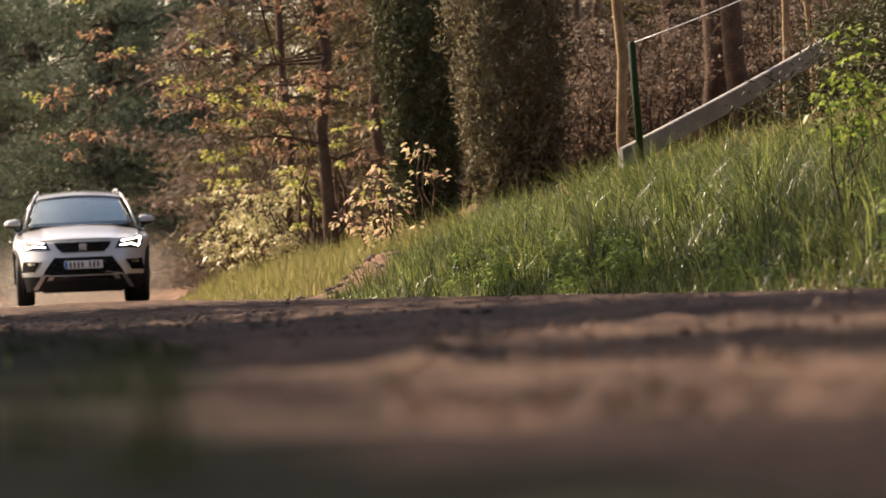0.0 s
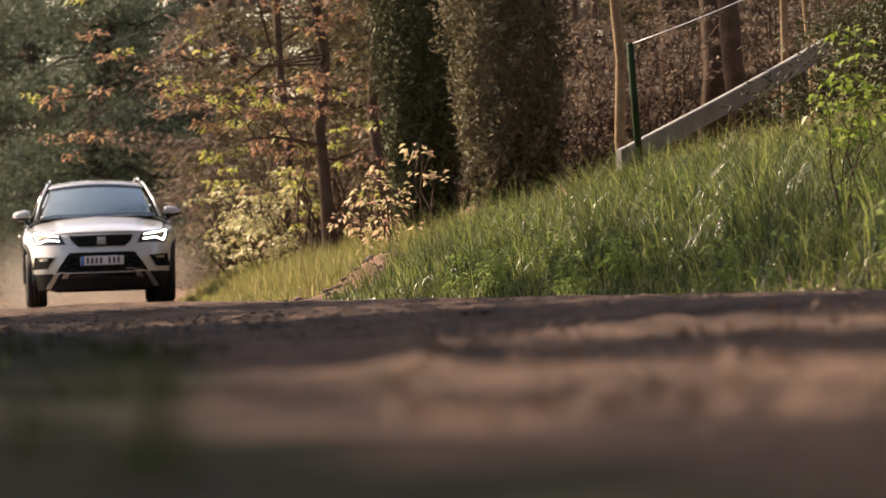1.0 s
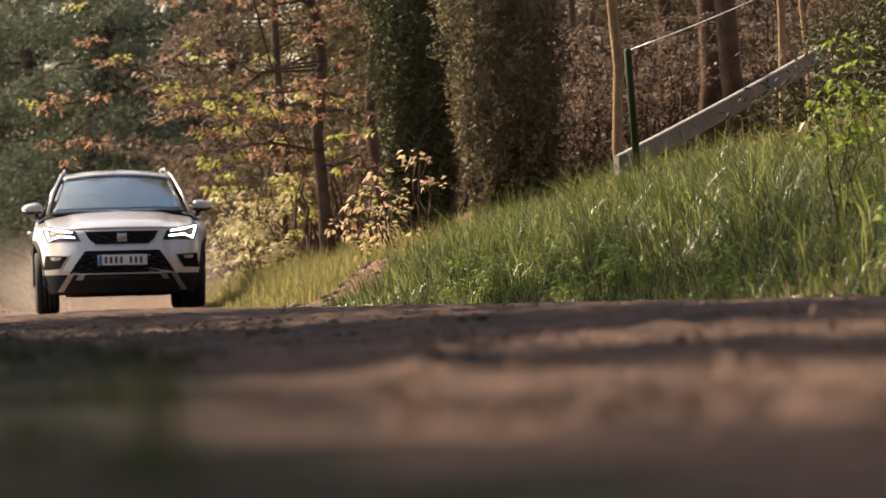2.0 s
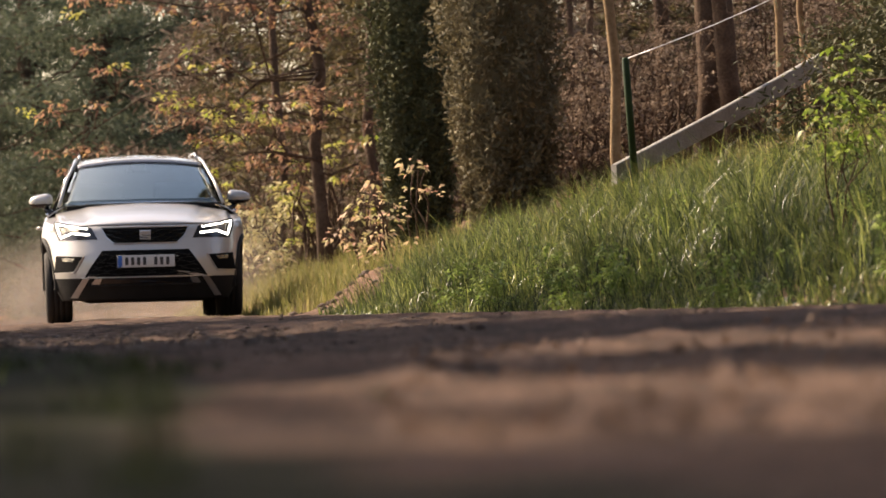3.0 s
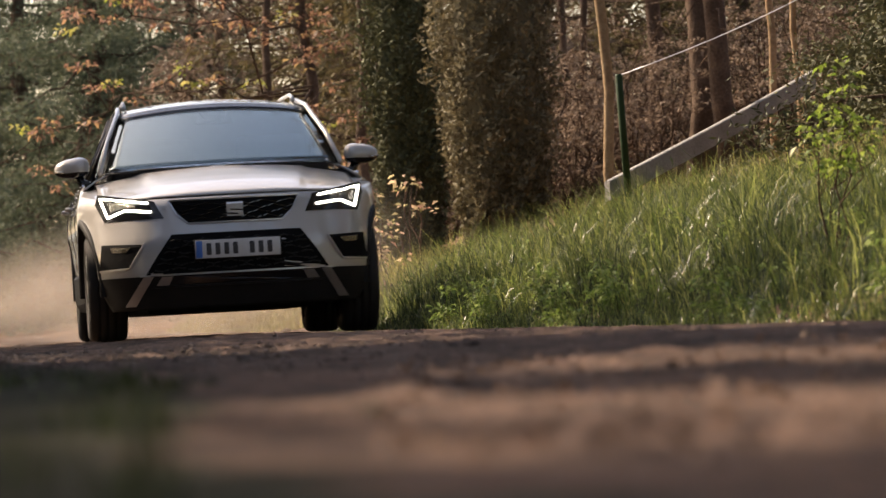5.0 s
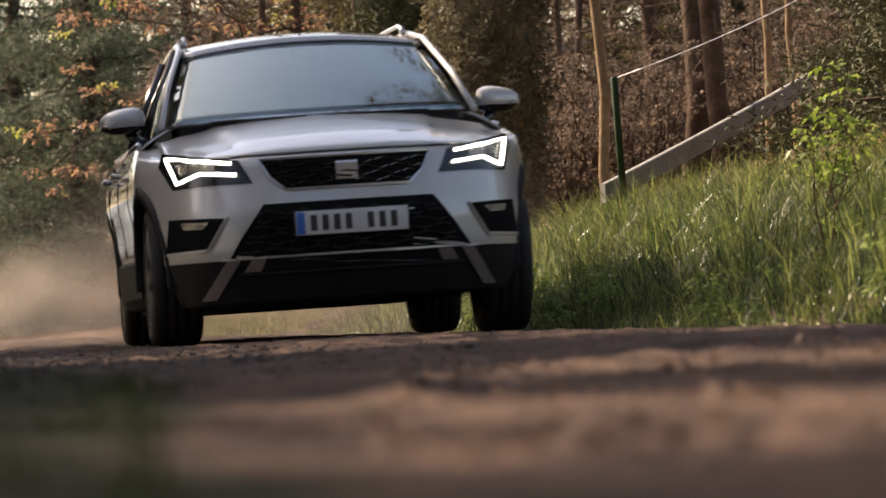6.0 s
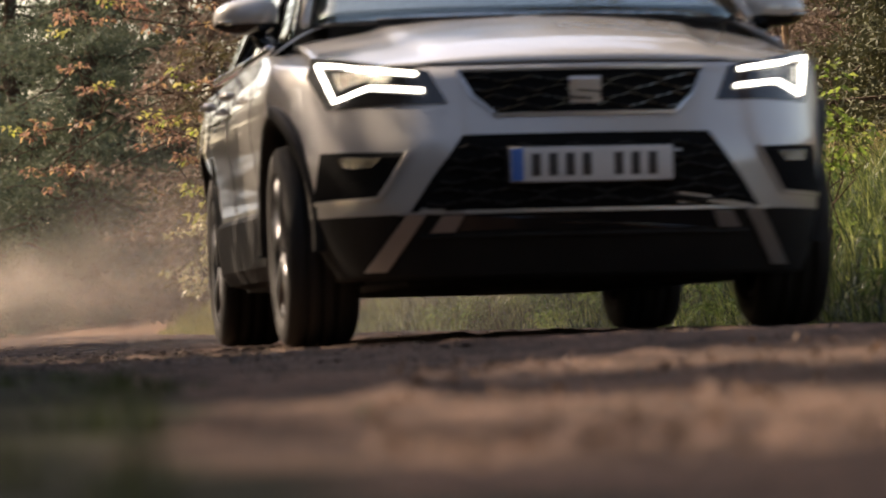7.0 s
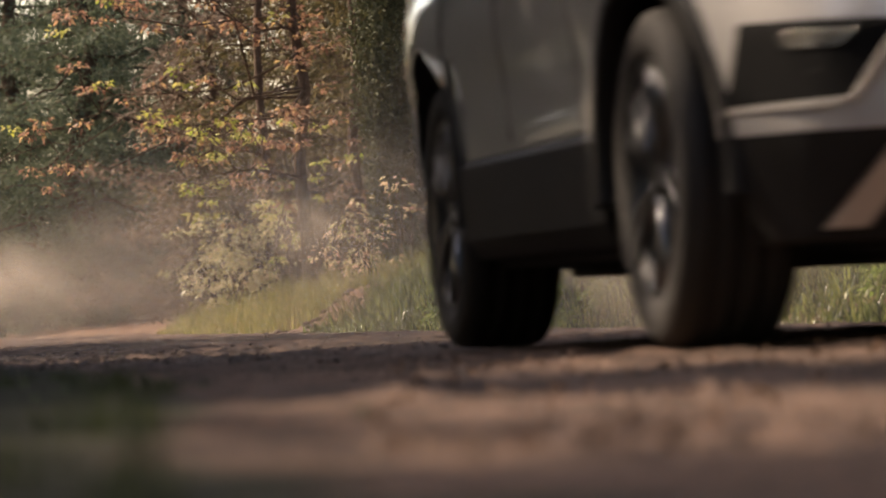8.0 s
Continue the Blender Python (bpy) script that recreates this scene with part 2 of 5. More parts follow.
def rough(x, y):
    v = 0
    for k, a, p in WAVES:
        v = v + np.sin(k * 2.6 * (x * math.cos(a) + y * math.sin(a)) + p) / (1 + k)
    return v / 4


def ground_z(x, y):
    x, y = np.asarray(x, float), np.asarray(y, float)
    d = x - road_x(y)
    edge = 1.26 + 0.09 * np.sin(y * 0.9) + 0.05 * np.sin(y * 2.3 + 1)
    r = d - edge
    bank = 0.38 * smooth01(r / 1.25) + 0.24 * np.clip(r - 1.1, 0, 6) + 0.10 * np.clip(r - 7.1, 0, 40)
    fade = 1 - 0.35 * smooth01((y - 36) / 6) * smooth01((3.4 - r) / 2)
    fade = fade * (1 - 0.7 * smooth01((y - 68) / 22))
    near = smooth01((y - 3) / 8)
    bank = bank * fade * (0.4 + 0.6 * near) + 0.05 * rough(x, y) * smooth01(r / 0.8)
    mound = 0.23 * np.exp(-((x + 0.50) / 0.36) ** 2 - ((y - 41.0) / 1.3) ** 2)
    left = -2.0 - d
    verge = 0.03 * smooth01(left / 1.0) * near + 0.04 * rough(x * 0.5, y * 0.5) * smooth01((left - 1.0) / 2) * near - 0.03 * np.clip(left - 3, 0, 30) * smooth01((y - 5) / 30)
    road = 0.012 * np.cos(d * 2.0) * (np.abs(d) < 1.9) - 0.006 + 0.006 * rough(x * 2.3, y * 1.3)
    return road * (r < 0.3) + mound + np.where(r > 0, bank, 0) + np.where(left > 0, verge, 0)


def build_ground():
    ys = np.concatenate([np.arange(-80, -4, 8.0), np.arange(-4, 2, 0.5), np.arange(2, 30, 0.14), np.arange(30, 70, 0.4), np.arange(70, 150, 3.0),
                         np.array([160, 180, 210, 260, 330, 430, 600, 900, 1500, 2500])])
    ds = np.concatenate([-np.array([2500, 1200, 600, 300, 150, 80, 45, 28, 18, 12, 9, 7, 5.5, 4.5, 3.8]), np.arange(-3.2, 3.2, 0.08),
                         np.array([3.4, 3.7, 4.1, 4.6, 5.2, 6, 7, 8, 10, 13, 18, 28, 45, 80, 150, 300, 600, 1200, 2500])])
    X = road_x(ys)[:, None] + ds[None, :]
    Y = np.repeat(ys[:, None], len(ds), 1)
    Z = ground_z(X, Y)
    jit = np.random.default_rng(8).normal(0, 0.005, Z.shape) * ((np.abs(ds) < 3.3)[None, :]) * (ys < 70)[:, None]
    Z = Z + jit
    v = np.stack([X, Y, Z], -1).reshape(-1, 3)
    n = len(ds)
    i, j = np.meshgrid(np.arange(len(ys) - 1), np.arange(n - 1), indexing="ij")
    a = (i * n + j).ravel()
    q = np.stack([a, a + 1, a + n + 1, a + n], 1)
    me = fast_mesh("ground", v, q, GROUND)
    D = np.repeat(ds[None, :], len(ys), 0).ravel()
    # near the camera the verge line follows the sunlit band's edge, painting its shade
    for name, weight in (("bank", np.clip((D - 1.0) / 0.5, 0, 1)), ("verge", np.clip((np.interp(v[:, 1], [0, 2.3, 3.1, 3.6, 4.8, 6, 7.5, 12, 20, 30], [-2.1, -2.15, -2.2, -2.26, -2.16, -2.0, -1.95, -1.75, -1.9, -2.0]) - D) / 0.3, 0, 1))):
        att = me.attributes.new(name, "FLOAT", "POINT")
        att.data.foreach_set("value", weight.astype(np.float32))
    me.polygons.foreach_set("use_smooth", [True] * len(me.polygons))
    ob = new("ground", me)
    tagged(ob, "brown gravel track with earth banks and forest floor", "ground", kind="structure")


build_ground()

# ---- the car: x to its left-hand side as seen from the front, y towards its tail, the front axle at y = 0 ----


def nose_y(x, z):
    x = np.abs(x)
    return -0.895 + 0.3 * x ** 2 + 0.83 * x ** 6 + 0.4 * max(0.0, z - 0.58) + 0.5 * max(0.0, 0.40 - z)


def bonnet_z(x, y):
    line = np.interp(y, [-0.9, -0.8, -0.7, -0.55, -0.3, 0.0, 0.3, 0.45, 3.4], [0.815, 0.862, 0.905, 0.94, 0.985, 1.03, 1.08, 1.095, 1.04])
    return line - 0.10 * (x / 0.85) ** 2


def body_half(z):
    """Half the body's width at a height."""
    return float(np.interp(z, [0.19, 0.3, 0.4, 0.48, 0.56, 0.64, 0.70, 0.78, 0.88, 0.98], [0.80, 0.87, 0.893, 0.912, 0.912, 0.922, 0.934, 0.936, 0.925, 0.89]))


def body_mesh():
    front = [0, .1, .2, .3, .4, .48, .55, .61, .67, .72, .77, .81, .845, .875]
    side_y = [0.0, 0.15, 0.35, 0.6, 0.9, 1.2, 1.5, 1.8, 2.1, 2.4, 2.65, 2.9, 3.1]
    rear = [.80, .65, .45, .2, 0]
    levels = [0.19, 0.205, 0.25, 0.31, 0.37, 0.395, 0.40, 0.45, 0.52, 0.58, 0.64, 0.70, 0.76, 0.82, None]

    rings = []
    for lev in levels:
        half = []
        for x in front:
            z = lev if lev is not None else 0.88
            for _ in range(6 if lev is None else 1):
                xx = x * body_half(z) / 0.93
                y = nose_y(xx, z)
                if lev is None:
                    z = float(bonnet_z(xx, y)) - 0.006
            half.append((xx, y, min(z, 0.90 if lev is not None else 9)))
        for y in side_y:
            z = lev if lev is not None else float(bonnet_z(0.88, y)) - 0.006
            w = body_half(z)
            half.append((w - 0.05 * smooth01((y - 2.6) / 0.8), y, z))
        for x in rear:
            z = lev if lev is not None else 0.93
            half.append((x * body_half(z) / 0.93, 3.47 - 0.35 * x ** 3 - 0.25 * max(0, 0.4 - z), z))
        rings.append(half)
    top = rings[-1]
    for k in (0.94, 0.7, 0.35, 0.0):
        ring = []
        for x, y, z in top:
            yy = 1.2 + (y - 1.2) * (0.985 if k == 0.94 else 0.9 + 0.1 * k)
            ring.append((x * k, yy, float(bonnet_z(x * k, yy)) - 0.012))
        rings.append(ring)
    verts, faces = [], []
    m = len(rings[0])
    loop = []
    for half in rings:
        full = half + [(-x, y, z) for x, y, z in half[-2:0:-1]]
        loop.append(full)
        verts += full
    n = len(loop[0])
    for i in range(len(loop) - 1):
        for k in range(n):
            j = (k + 1) % n
            faces.append((i * n + k, i * n + j, (i + 1) * n + j, (i + 1) * n + k))
    faces.append(tuple(range(n - 1, -1, -1)))
    me = mesh_of("body", verts, faces, PAINT, True)
    me.materials.append(BLACKPLASTIC)
    for p in me.polygons:
        if p.center.z < 0.396:
            p.material_index = 1
    bm = bmesh.new()
    bm.from_mesh(me)
    bmesh.ops.remove_doubles(bm, verts=bm.verts, dist=0.0005)
    bmesh.ops.recalc_face_normals(bm, faces=bm.faces)
    bm.to_mesh(me)
    bm.free()
    return me


def cut_arches(me):
    """Cuts the wheel arches out of the body."""
    ob = new("shell", me)
    cutters = []
    for y in (0.0, 2.638):
        for s in (-1, 1):
            v, f = tube([(s * 0.58, y, 0.345), (s * 1.2, y, 0.345)], [0.395, 0.395], 40)
            c = new("cut", mesh_of("cut", v, f, BLACKPLASTIC))
            bm = bmesh.new()
            bm.from_mesh(c.data)
            bmesh.ops.recalc_face_normals(bm, faces=bm.faces)
            bm.to_mesh(c.data)
            bm.free()
            mod = ob.modifiers.new("arch", "BOOLEAN")
            mod.operation, mod.object, mod.solver = "DIFFERENCE", c, "EXACT"
            cutters.append(c)
    bpy.context.view_layer.update()
    made = bpy.data.meshes.new_from_object(ob.evaluated_get(bpy.context.evaluated_depsgraph_get()))
    bpy.data.objects.remove(ob)
    for c in cutters:
        bpy.data.objects.remove(c)
    made.name = "body"
    return made


def panel_on_nose(outline, proud=0.004, depth=0.03, mat=BLACKPLASTIC, name="panel", steps=8):
    """A panel with the outline (x, z) that follows the nose's curve, standing proud of it, with thickness."""
    pts = []
    n = len(outline)
    for i in range(n):
        a, b = outline[i], outline[(i + 1) % n]
        for k in range(steps):
            f = k / steps
            pts.append((a[0] + (b[0] - a[0]) * f, a[1] + (b[1] - a[1]) * f))
    cx, cz = sum(p[0] for p in pts) / len(pts), sum(p[1] for p in pts) / len(pts)
    verts, faces = [], []
    m = len(pts)
    scales = (1.0, 0.8, 0.55, 0.3)
    for s in scales:
        for x, z in pts:
            xx, zz = cx + (x - cx) * s, cz + (z - cz) * s
            verts.append((xx, float(nose_y(xx, zz)) - proud, zz))
    for r in range(len(scales) - 1):
        for k in range(m):
            j = (k + 1) % m
            faces.append((r * m + k, r * m + j, (r + 1) * m + j, (r + 1) * m + k))
    faces.append(tuple((len(scales) - 1) * m + k for k in range(m)))
    base = len(verts)
    for x, z in pts:
        verts.append((x, float(nose_y(x, z)) + depth, z))
    for k in range(m):
        j = (k + 1) % m
        faces.append((k, base + k, base + j, j))
    me = mesh_of(name, verts, faces, mat)
    bm = bmesh.new()
    bm.from_mesh(me)
    bmesh.ops.recalc_face_normals(bm, faces=bm.faces)
    bm.to_mesh(me)
    bm.free()
    return me


def strip_on_nose(points, width, proud, mat, name, closed=False, thick=None, steps=6):
    """A bar that follows a line of (x, z) on the nose."""
    line = []
    pairs = list(zip(points, points[1:] + ([points[0]] if closed else [])))
    if not closed:
        pairs = pairs[:len(points) - 1]
    for a, b in pairs:
        for k in range(steps):
            f = k / steps
            line.append((a[0] + (b[0] - a[0]) * f, a[1] + (b[1] - a[1]) * f))
    line.append(points[0] if closed else points[-1])
    pts = [Vector((x, float(nose_y(x, z)) - proud, z)) for x, z in line]
    t = thick or width
    verts, faces = [], []
    for i, p in enumerate(pts):
        d = (pts[min(i + 1, len(pts) - 1)] - pts[max(i - 1, 0)])
        d.y = 0
        d.normalize()
        s = Vector((-d.z, 0, d.x)) * width / 2
        o = Vector((0, -t, 0))
        verts += [p - s, p - s * 0.8 + o, p + s * 0.8 + o, p + s]
    for i in range(len(pts) - 1):
        for k in range(4):
            j = (k + 1) % 4
            faces.append((i * 4 + k, i * 4 + j, i * 4 + 4 + j, i * 4 + 4 + k))
    faces += [(3, 2, 1, 0), tuple((len(pts) - 1) * 4 + k for k in range(4))]
    return mesh_of(name, verts, faces, mat)


def grid_mesh(name, fn, us, vs, mat, thick=0.0, smooth=True):
    """A curved sheet from fn(u, v), made solid by thick."""
    verts = [fn(u, v) for u in us for v in vs]
    n = len(vs)
    faces = [(i * n + j, i * n + j + 1, (i + 1) * n + j + 1, (i + 1) * n + j) for i in range(len(us) - 1) for j in range(n - 1)]
    me = mesh_of(name, verts, faces, mat, smooth)
    if thick:
        bm = bmesh.new()
        bm.from_mesh(me)
        bmesh.ops.recalc_face_normals(bm, faces=bm.faces)
        bmesh.ops.solidify(bm, geom=bm.faces[:], thickness=thick)
        bm.to_mesh(me)
        bm.free()
        if smooth:
            me.polygons.foreach_set("use_smooth", [True] * len(me.polygons))
    return me


def rounded_box(size, bevel, name, mat, at=(0, 0, 0), segments=2):
    bm = bmesh.new()
    bmesh.ops.create_cube(bm, size=1, matrix=Matrix.Translation(at) @ Matrix.Diagonal((*size, 1)))
    bmesh.ops.bevel(bm, geom=bm.edges[:], offset=bevel, segments=segments, profile=0.6, affect="EDGES")
    me = bpy.data.meshes.new(name)
    bm.to_mesh(me)
    bm.free()
    me.materials.append(mat)
    me.polygons.foreach_set("use_smooth", [True] * len(me.polygons))
    return me


def revolve(profile, name, mat, sides=48):
    """A ring turned round the x axis from (x, radius) points, closed."""
    verts, faces = [], []
    n = len(profile)
    for k in range(sides):
        a = 2 * math.pi * k / sides
        verts += [(x, r * math.cos(a), r * math.sin(a)) for x, r in profile]
    for k in range(sides):
        j = (k + 1) % sides
        for i in range(n):
            h = (i + 1) % n
            faces.append((k * n + i, k * n + h, j * n + h, j * n + i))
    me = mesh_of(name, verts, faces, mat, True)
    bm = bmesh.new()
    bm.from_mesh(me)
    bmesh.ops.recalc_face_normals(bm, faces=bm.faces)
    bm.to_mesh(me)
    bm.free()
    return me


TYRE_R = 0.336


def wheel_meshes():
    tyre = revolve([(-0.112, 0.235), (-0.122, 0.27), (-0.12, 0.305), (-0.105, 0.326), (-0.08, 0.333), (-0.055, 0.3355), (-0.053, 0.328), (-0.045, 0.328), (-0.043, 0.336),
                    (-0.006, 0.336), (-0.004, 0.328), (0.004, 0.328), (0.006, 0.336), (0.043, 0.336), (0.045, 0.328), (0.053, 0.328), (0.055, 0.3355),
                    (0.08, 0.333), (0.105, 0.326), (0.12, 0.305), (0.122, 0.27), (0.112, 0.235)], "tyre", RUBBER, 56)
    rim = revolve([(0.108, 0.238), (0.114, 0.232), (0.105, 0.215), (0.02, 0.205), (-0.10, 0.215), (-0.108, 0.238)], "rim", ALLOY, 48)
    disc = revolve([(0.0, 0.02), (0.0, 0.16), (-0.03, 0.16), (-0.03, 0.02)], "brake_disc", SILVER, 32)
    pieces = []
    for k in range(5):
        for off in (-0.16, 0.16):
            a = 2 * math.pi * k / 5 + off
            b = 2 * math.pi * k / 5 + off * 0.75
            v, f = tube([(0.085, 0.03 * math.cos(b), 0.03 * math.sin(b)), (0.095, 0.12 * math.cos(b), 0.12 * math.sin(b)), (0.10, 0.222 * math.cos(a), 0.222 * math.sin(a))],
                        [0.022, 0.019, 0.017], 6)
            pieces.append((v, f))
    v, f = joined(pieces)
    spokes = mesh_of("spokes", v, f, SPOKE, True)
    cap = revolve([(0.06, 0.004), (0.108, 0.004), (0.106, 0.034), (0.09, 0.05), (0.06, 0.05)], "hub_cap", ALLOY, 24)
    return tyre, rim, disc, spokes, cap


def build_car():
    car = thing("car", Matrix(), "white compact suv with black lower cladding and lit daytime lights", "car")
    body = part("body", cut_arches(body_mesh()), car, "white painted body shell over black sills")

    def hood_fn(u, v):
        x = v
        y0 = float(nose_y(x * 0.97, 0.868)) + 0.012
        y = y0 + (0.33 + 0.1 * (x / 0.8) ** 2 - y0) * u
        z = float(bonnet_z(x, y)) + 0.006
        fold = 0.014 * float(smooth01((0.47 + 0.10 * u - abs(x)) / 0.07))
        return (x, y, z + fold * min(1, 4 * u))
    part("bonnet", grid_mesh("bonnet", hood_fn, np.linspace(0, 1, 24), np.linspace(-0.80, 0.80, 57), PAINT, 0.006), car)

    # greenhouse
    def roof_fn(u, v):
        y = 0.93 + 0.08 * v * v + u * 2.15
        return (v * (0.60 - 0.03 * u), y, 1.495 + 0.075 * math.sin(min(1, u * 2.4 + 0.08) * math.pi / 2) - 0.05 * v * v - 0.10 * max(0, u - 0.6) ** 1.5 * 2)
    part("roof", grid_mesh("roof", roof_fn, np.linspace(0, 1, 18), np.linspace(-1, 1, 17), PAINT, 0.02), car)

    def screen_fn(u, v):
        low = Vector((v * 0.735, 0.20 + 0.17 * v * v, 1.082))
        top = Vector((v * 0.585, 0.92 + 0.085 * v * v, 1.497 - 0.045 * v * v))
        p = low.lerp(top, u)
        p.y -= 0.03 * math.sin(math.pi * u)
        return p
    screen = part("windscreen", grid_mesh("windscreen", screen_fn, np.linspace(0, 1, 10), np.linspace(-1, 1, 21), GLASS, 0.005), car, "tinted windscreen reflecting trees and sky")
    part("screen_band", grid_mesh("screen_band", lambda u, v: screen_fn(0.93 + 0.07 * u, v) + Vector((0, -0.004, 0.004)), [0, 1], np.linspace(-1, 1, 21), GLOSSBLACK, 0.002), screen)
    part("sensor_housing", grid_mesh("sensor_housing", lambda u, v: screen_fn(0.80 + 0.15 * u, v * (0.10 + 0.05 * u)) + Vector((0, 0.012, -0.01)), np.linspace(0, 1, 4), np.linspace(-1, 1, 5), INTERIOR, 0.02), screen)
    v, f = tube([screen_fn(0, k) + Vector((0, -0.008, -0.014)) for k in np.linspace(-1, 1, 15)], [0.005] * 15, 6)
    part("scuttle", mesh_of("scuttle", v, f, BLACKPLASTIC, True), car)
    for k, (a, b) in enumerate(((0.72, 0.02), (-0.10, -0.72))):
        v, f = tube([screen_fn(0.01, q) + Vector((0, -0.014, -0.004)) for q in np.linspace(a, b, 8)], [0.005] * 8, 6)
        part("wiper", mesh_of("wiper", v, f, BLACKPLASTIC, True), car)
    part("cabin_lining", rounded_box((1.26, 2.2, 0.5), 0.1, "cabin_lining", INTERIOR, (0, 2.05, 1.22)), car)
    part("dashboard", rounded_box((1.38, 0.5, 0.14), 0.05, "dashboard", INTERIOR, (0, 0.62, 1.03)), car)
    part("cabin_mirror", rounded_box((0.24, 0.03, 0.06), 0.014, "cabin_mirror", INTERIOR, (0, 0.86, 1.40)), car)
    for s in (-1, 1):
        part("front_seat", rounded_box((0.46, 0.16, 0.55), 0.06, "front_seat", INTERIOR, (s * 0.36, 1.0, 1.02)), car)
        v, f = tube([(s * 0.765, 0.36, 1.075), (s * 0.70, 0.66, 1.28), (s * 0.61, 1.02, 1.475), (s * 0.585, 1.5, 1.525), (s * 0.575, 2.3, 1.51), (s * 0.57, 2.95, 1.43)],
                    [0.017, 0.015, 0.015, 0.020, 0.026, 0.034], 8)
        part("roof_pillar", mesh_of("roof_pillar", v, f, PAINT, True), car)

        def side_glass(u, v, s=s):
            y0, y1 = 0.50 + 0.55 * v, 3.15 - 0.30 * v
            y = y0 + (y1 - y0) * u
            return (s * (0.80 - 0.195 * v + 0.02 * math.sin(math.pi * v)), y, 1.0 + 0.01 * u + (0.485 - 0.06 * u * u) * v)
        part("side_window", grid_mesh("side_window", side_glass, np.linspace(0, 1, 12), np.linspace(0, 1, 6), GLASS, 0.005), car)
        for y in (1.35, 2.35):
            v, f = tube([(s * 0.81, y, 1.01), (s * 0.60, y + 0.03, 1.49)], [0.035, 0.03], 6)
            part("door_pillar", mesh_of("door_pillar", v, f, GLOSSBLACK, True), car)
        v, f = tube([(s * 0.875, 0.45, 1.0), (s * 0.86, 1.5, 1.005), (s * 0.84, 3.0, 1.02)], [0.016] * 3, 6)
        part("window_trim", mesh_of("window_trim", v, f, CHROME, True), car)
        # painted corner between bonnet, wing and pillar foot
        part("wing_corner", grid_mesh("wing_corner", lambda u, v, s=s: (s * (0.66 + 0.225 * v), 0.30 + 0.10 * (1 - v) + 0.45 * u, 1.084 - 0.112 * v ** 1.6 - 0.015 * u * v), np.linspace(0, 1, 6), np.linspace(0, 1, 7), PAINT, 0.01), car)
        # roof rail on its feet
        v, f = tube([(s * 0.555, 1.38, 1.525), (s * 0.553, 1.44, 1.552), (s * 0.55, 1.54, 1.568), (s * 0.54, 2.2, 1.570), (s * 0.535, 2.75, 1.55), (s * 0.533, 2.88, 1.48)],
                    [0.018, 0.012, 0.011, 0.011, 0.013, 0.018], 8)
        part("roof_rail", mesh_of("roof_rail", v, f, SILVER, True), car, "bright roof rail")
        # mirror
        bm = bmesh.new()
        bmesh.ops.create_icosphere(bm, subdivisions=3, radius=1)
        for q in bm.verts:
            x, y, z = q.co
            x, z = math.copysign(abs(x) ** 0.7, x), math.copysign(abs(z) ** 0.75, z)
            k = 0.5 + 0.5 * x
            q.co = (s * (0.93 + 0.112 * x), 0.74 + 0.085 * y * (1 - 0.2 * k) + 0.02 * x, 1.125 + (0.082 - 0.025 * k) * z * (1 if z > 0 else 0.85) - 0.005 * x)
        me = bpy.data.meshes.new("door_mirror")
        bmesh.ops.recalc_face_normals(bm, faces=bm.faces)
        bm.to_mesh(me)
        bm.free()
        me.materials.append(PAINT)
        me.materials.append(GLOSSBLACK)
        for p in me.polygons:
            p.use_smooth = True
            if p.center.z < 1.106 - 0.03 * (abs(p.center.x) - 0.93) or p.center.y > 0.80:
                p.material_index = 1
        mir = part("door_mirror", me, car)
        v, f = tube([(s * 0.80, 0.70, 1.0), (s * 0.865, 0.72, 1.03), (s * 0.90, 0.74, 1.085)], [0.03, 0.028, 0.03], 8)
        part("mirror_foot", mesh_of("mirror_foot", v, f, GLOSSBLACK, True), mir)
        v, f = tube([(s * 0.985, 0.672, 1.105), (s * 1.036, 0.70, 1.108)], [0.009, 0.006], 6)
        part("mirror_lamp", mesh_of("mirror_lamp", v, f, FOGGLASS, True), mir)
        # headlamp
        shell = [(s * 0.433, 0.745), (s * 0.487, 0.855), (s * 0.68, 0.893), (s * 0.815, 0.922), (s * 0.835, 0.86), (s * 0.785, 0.742), (s * 0.62, 0.748)]
        lamp = part("headlight", panel_on_nose(shell, 0.003, 0.03, GLOSSBLACK, "headlight"), car, "dark headlight with a bright angular daytime strip")
        part("daytime_strip", strip_on_nose([(s * 0.523, 0.845), (s * 0.68, 0.869), (s * 0.805, 0.896), (s * 0.765, 0.770), (s * 0.666, 0.808), (s * 0.505, 0.790)],
                                            0.0142, 0.008, DRL, "daytime_strip", thick=0.006), lamp, "glowing white strip")
        part("lamp_lens", panel_on_nose([(s * 0.60, 0.818), (s * 0.60, 0.848), (s * 0.70, 0.862), (s * 0.765, 0.866), (s * 0.748, 0.806), (s * 0.69, 0.825)], 0.004, 0.02, FOGGLASS, "lamp_lens", 4), lamp)
        # fog lamp recess as a raised panel, the hollow's shade put into its black
        fog = part("fog_light", panel_on_nose([(s * 0.562, 0.592), (s * 0.812, 0.605), (s * 0.832, 0.450), (s * 0.652, 0.455)], 0.003, 0.03, SHADEBLACK, "fog_light"), car, "black bumper panel with a recess's shade in its colour and a small lamp")
        part("fog_lens", panel_on_nose([(s * 0.645, 0.578), (s * 0.765, 0.585), (s * 0.757, 0.552), (s * 0.672, 0.548)], 0.006, 0.02, FOGGLASS, "fog_lens", 4), fog, "clear fog lens")
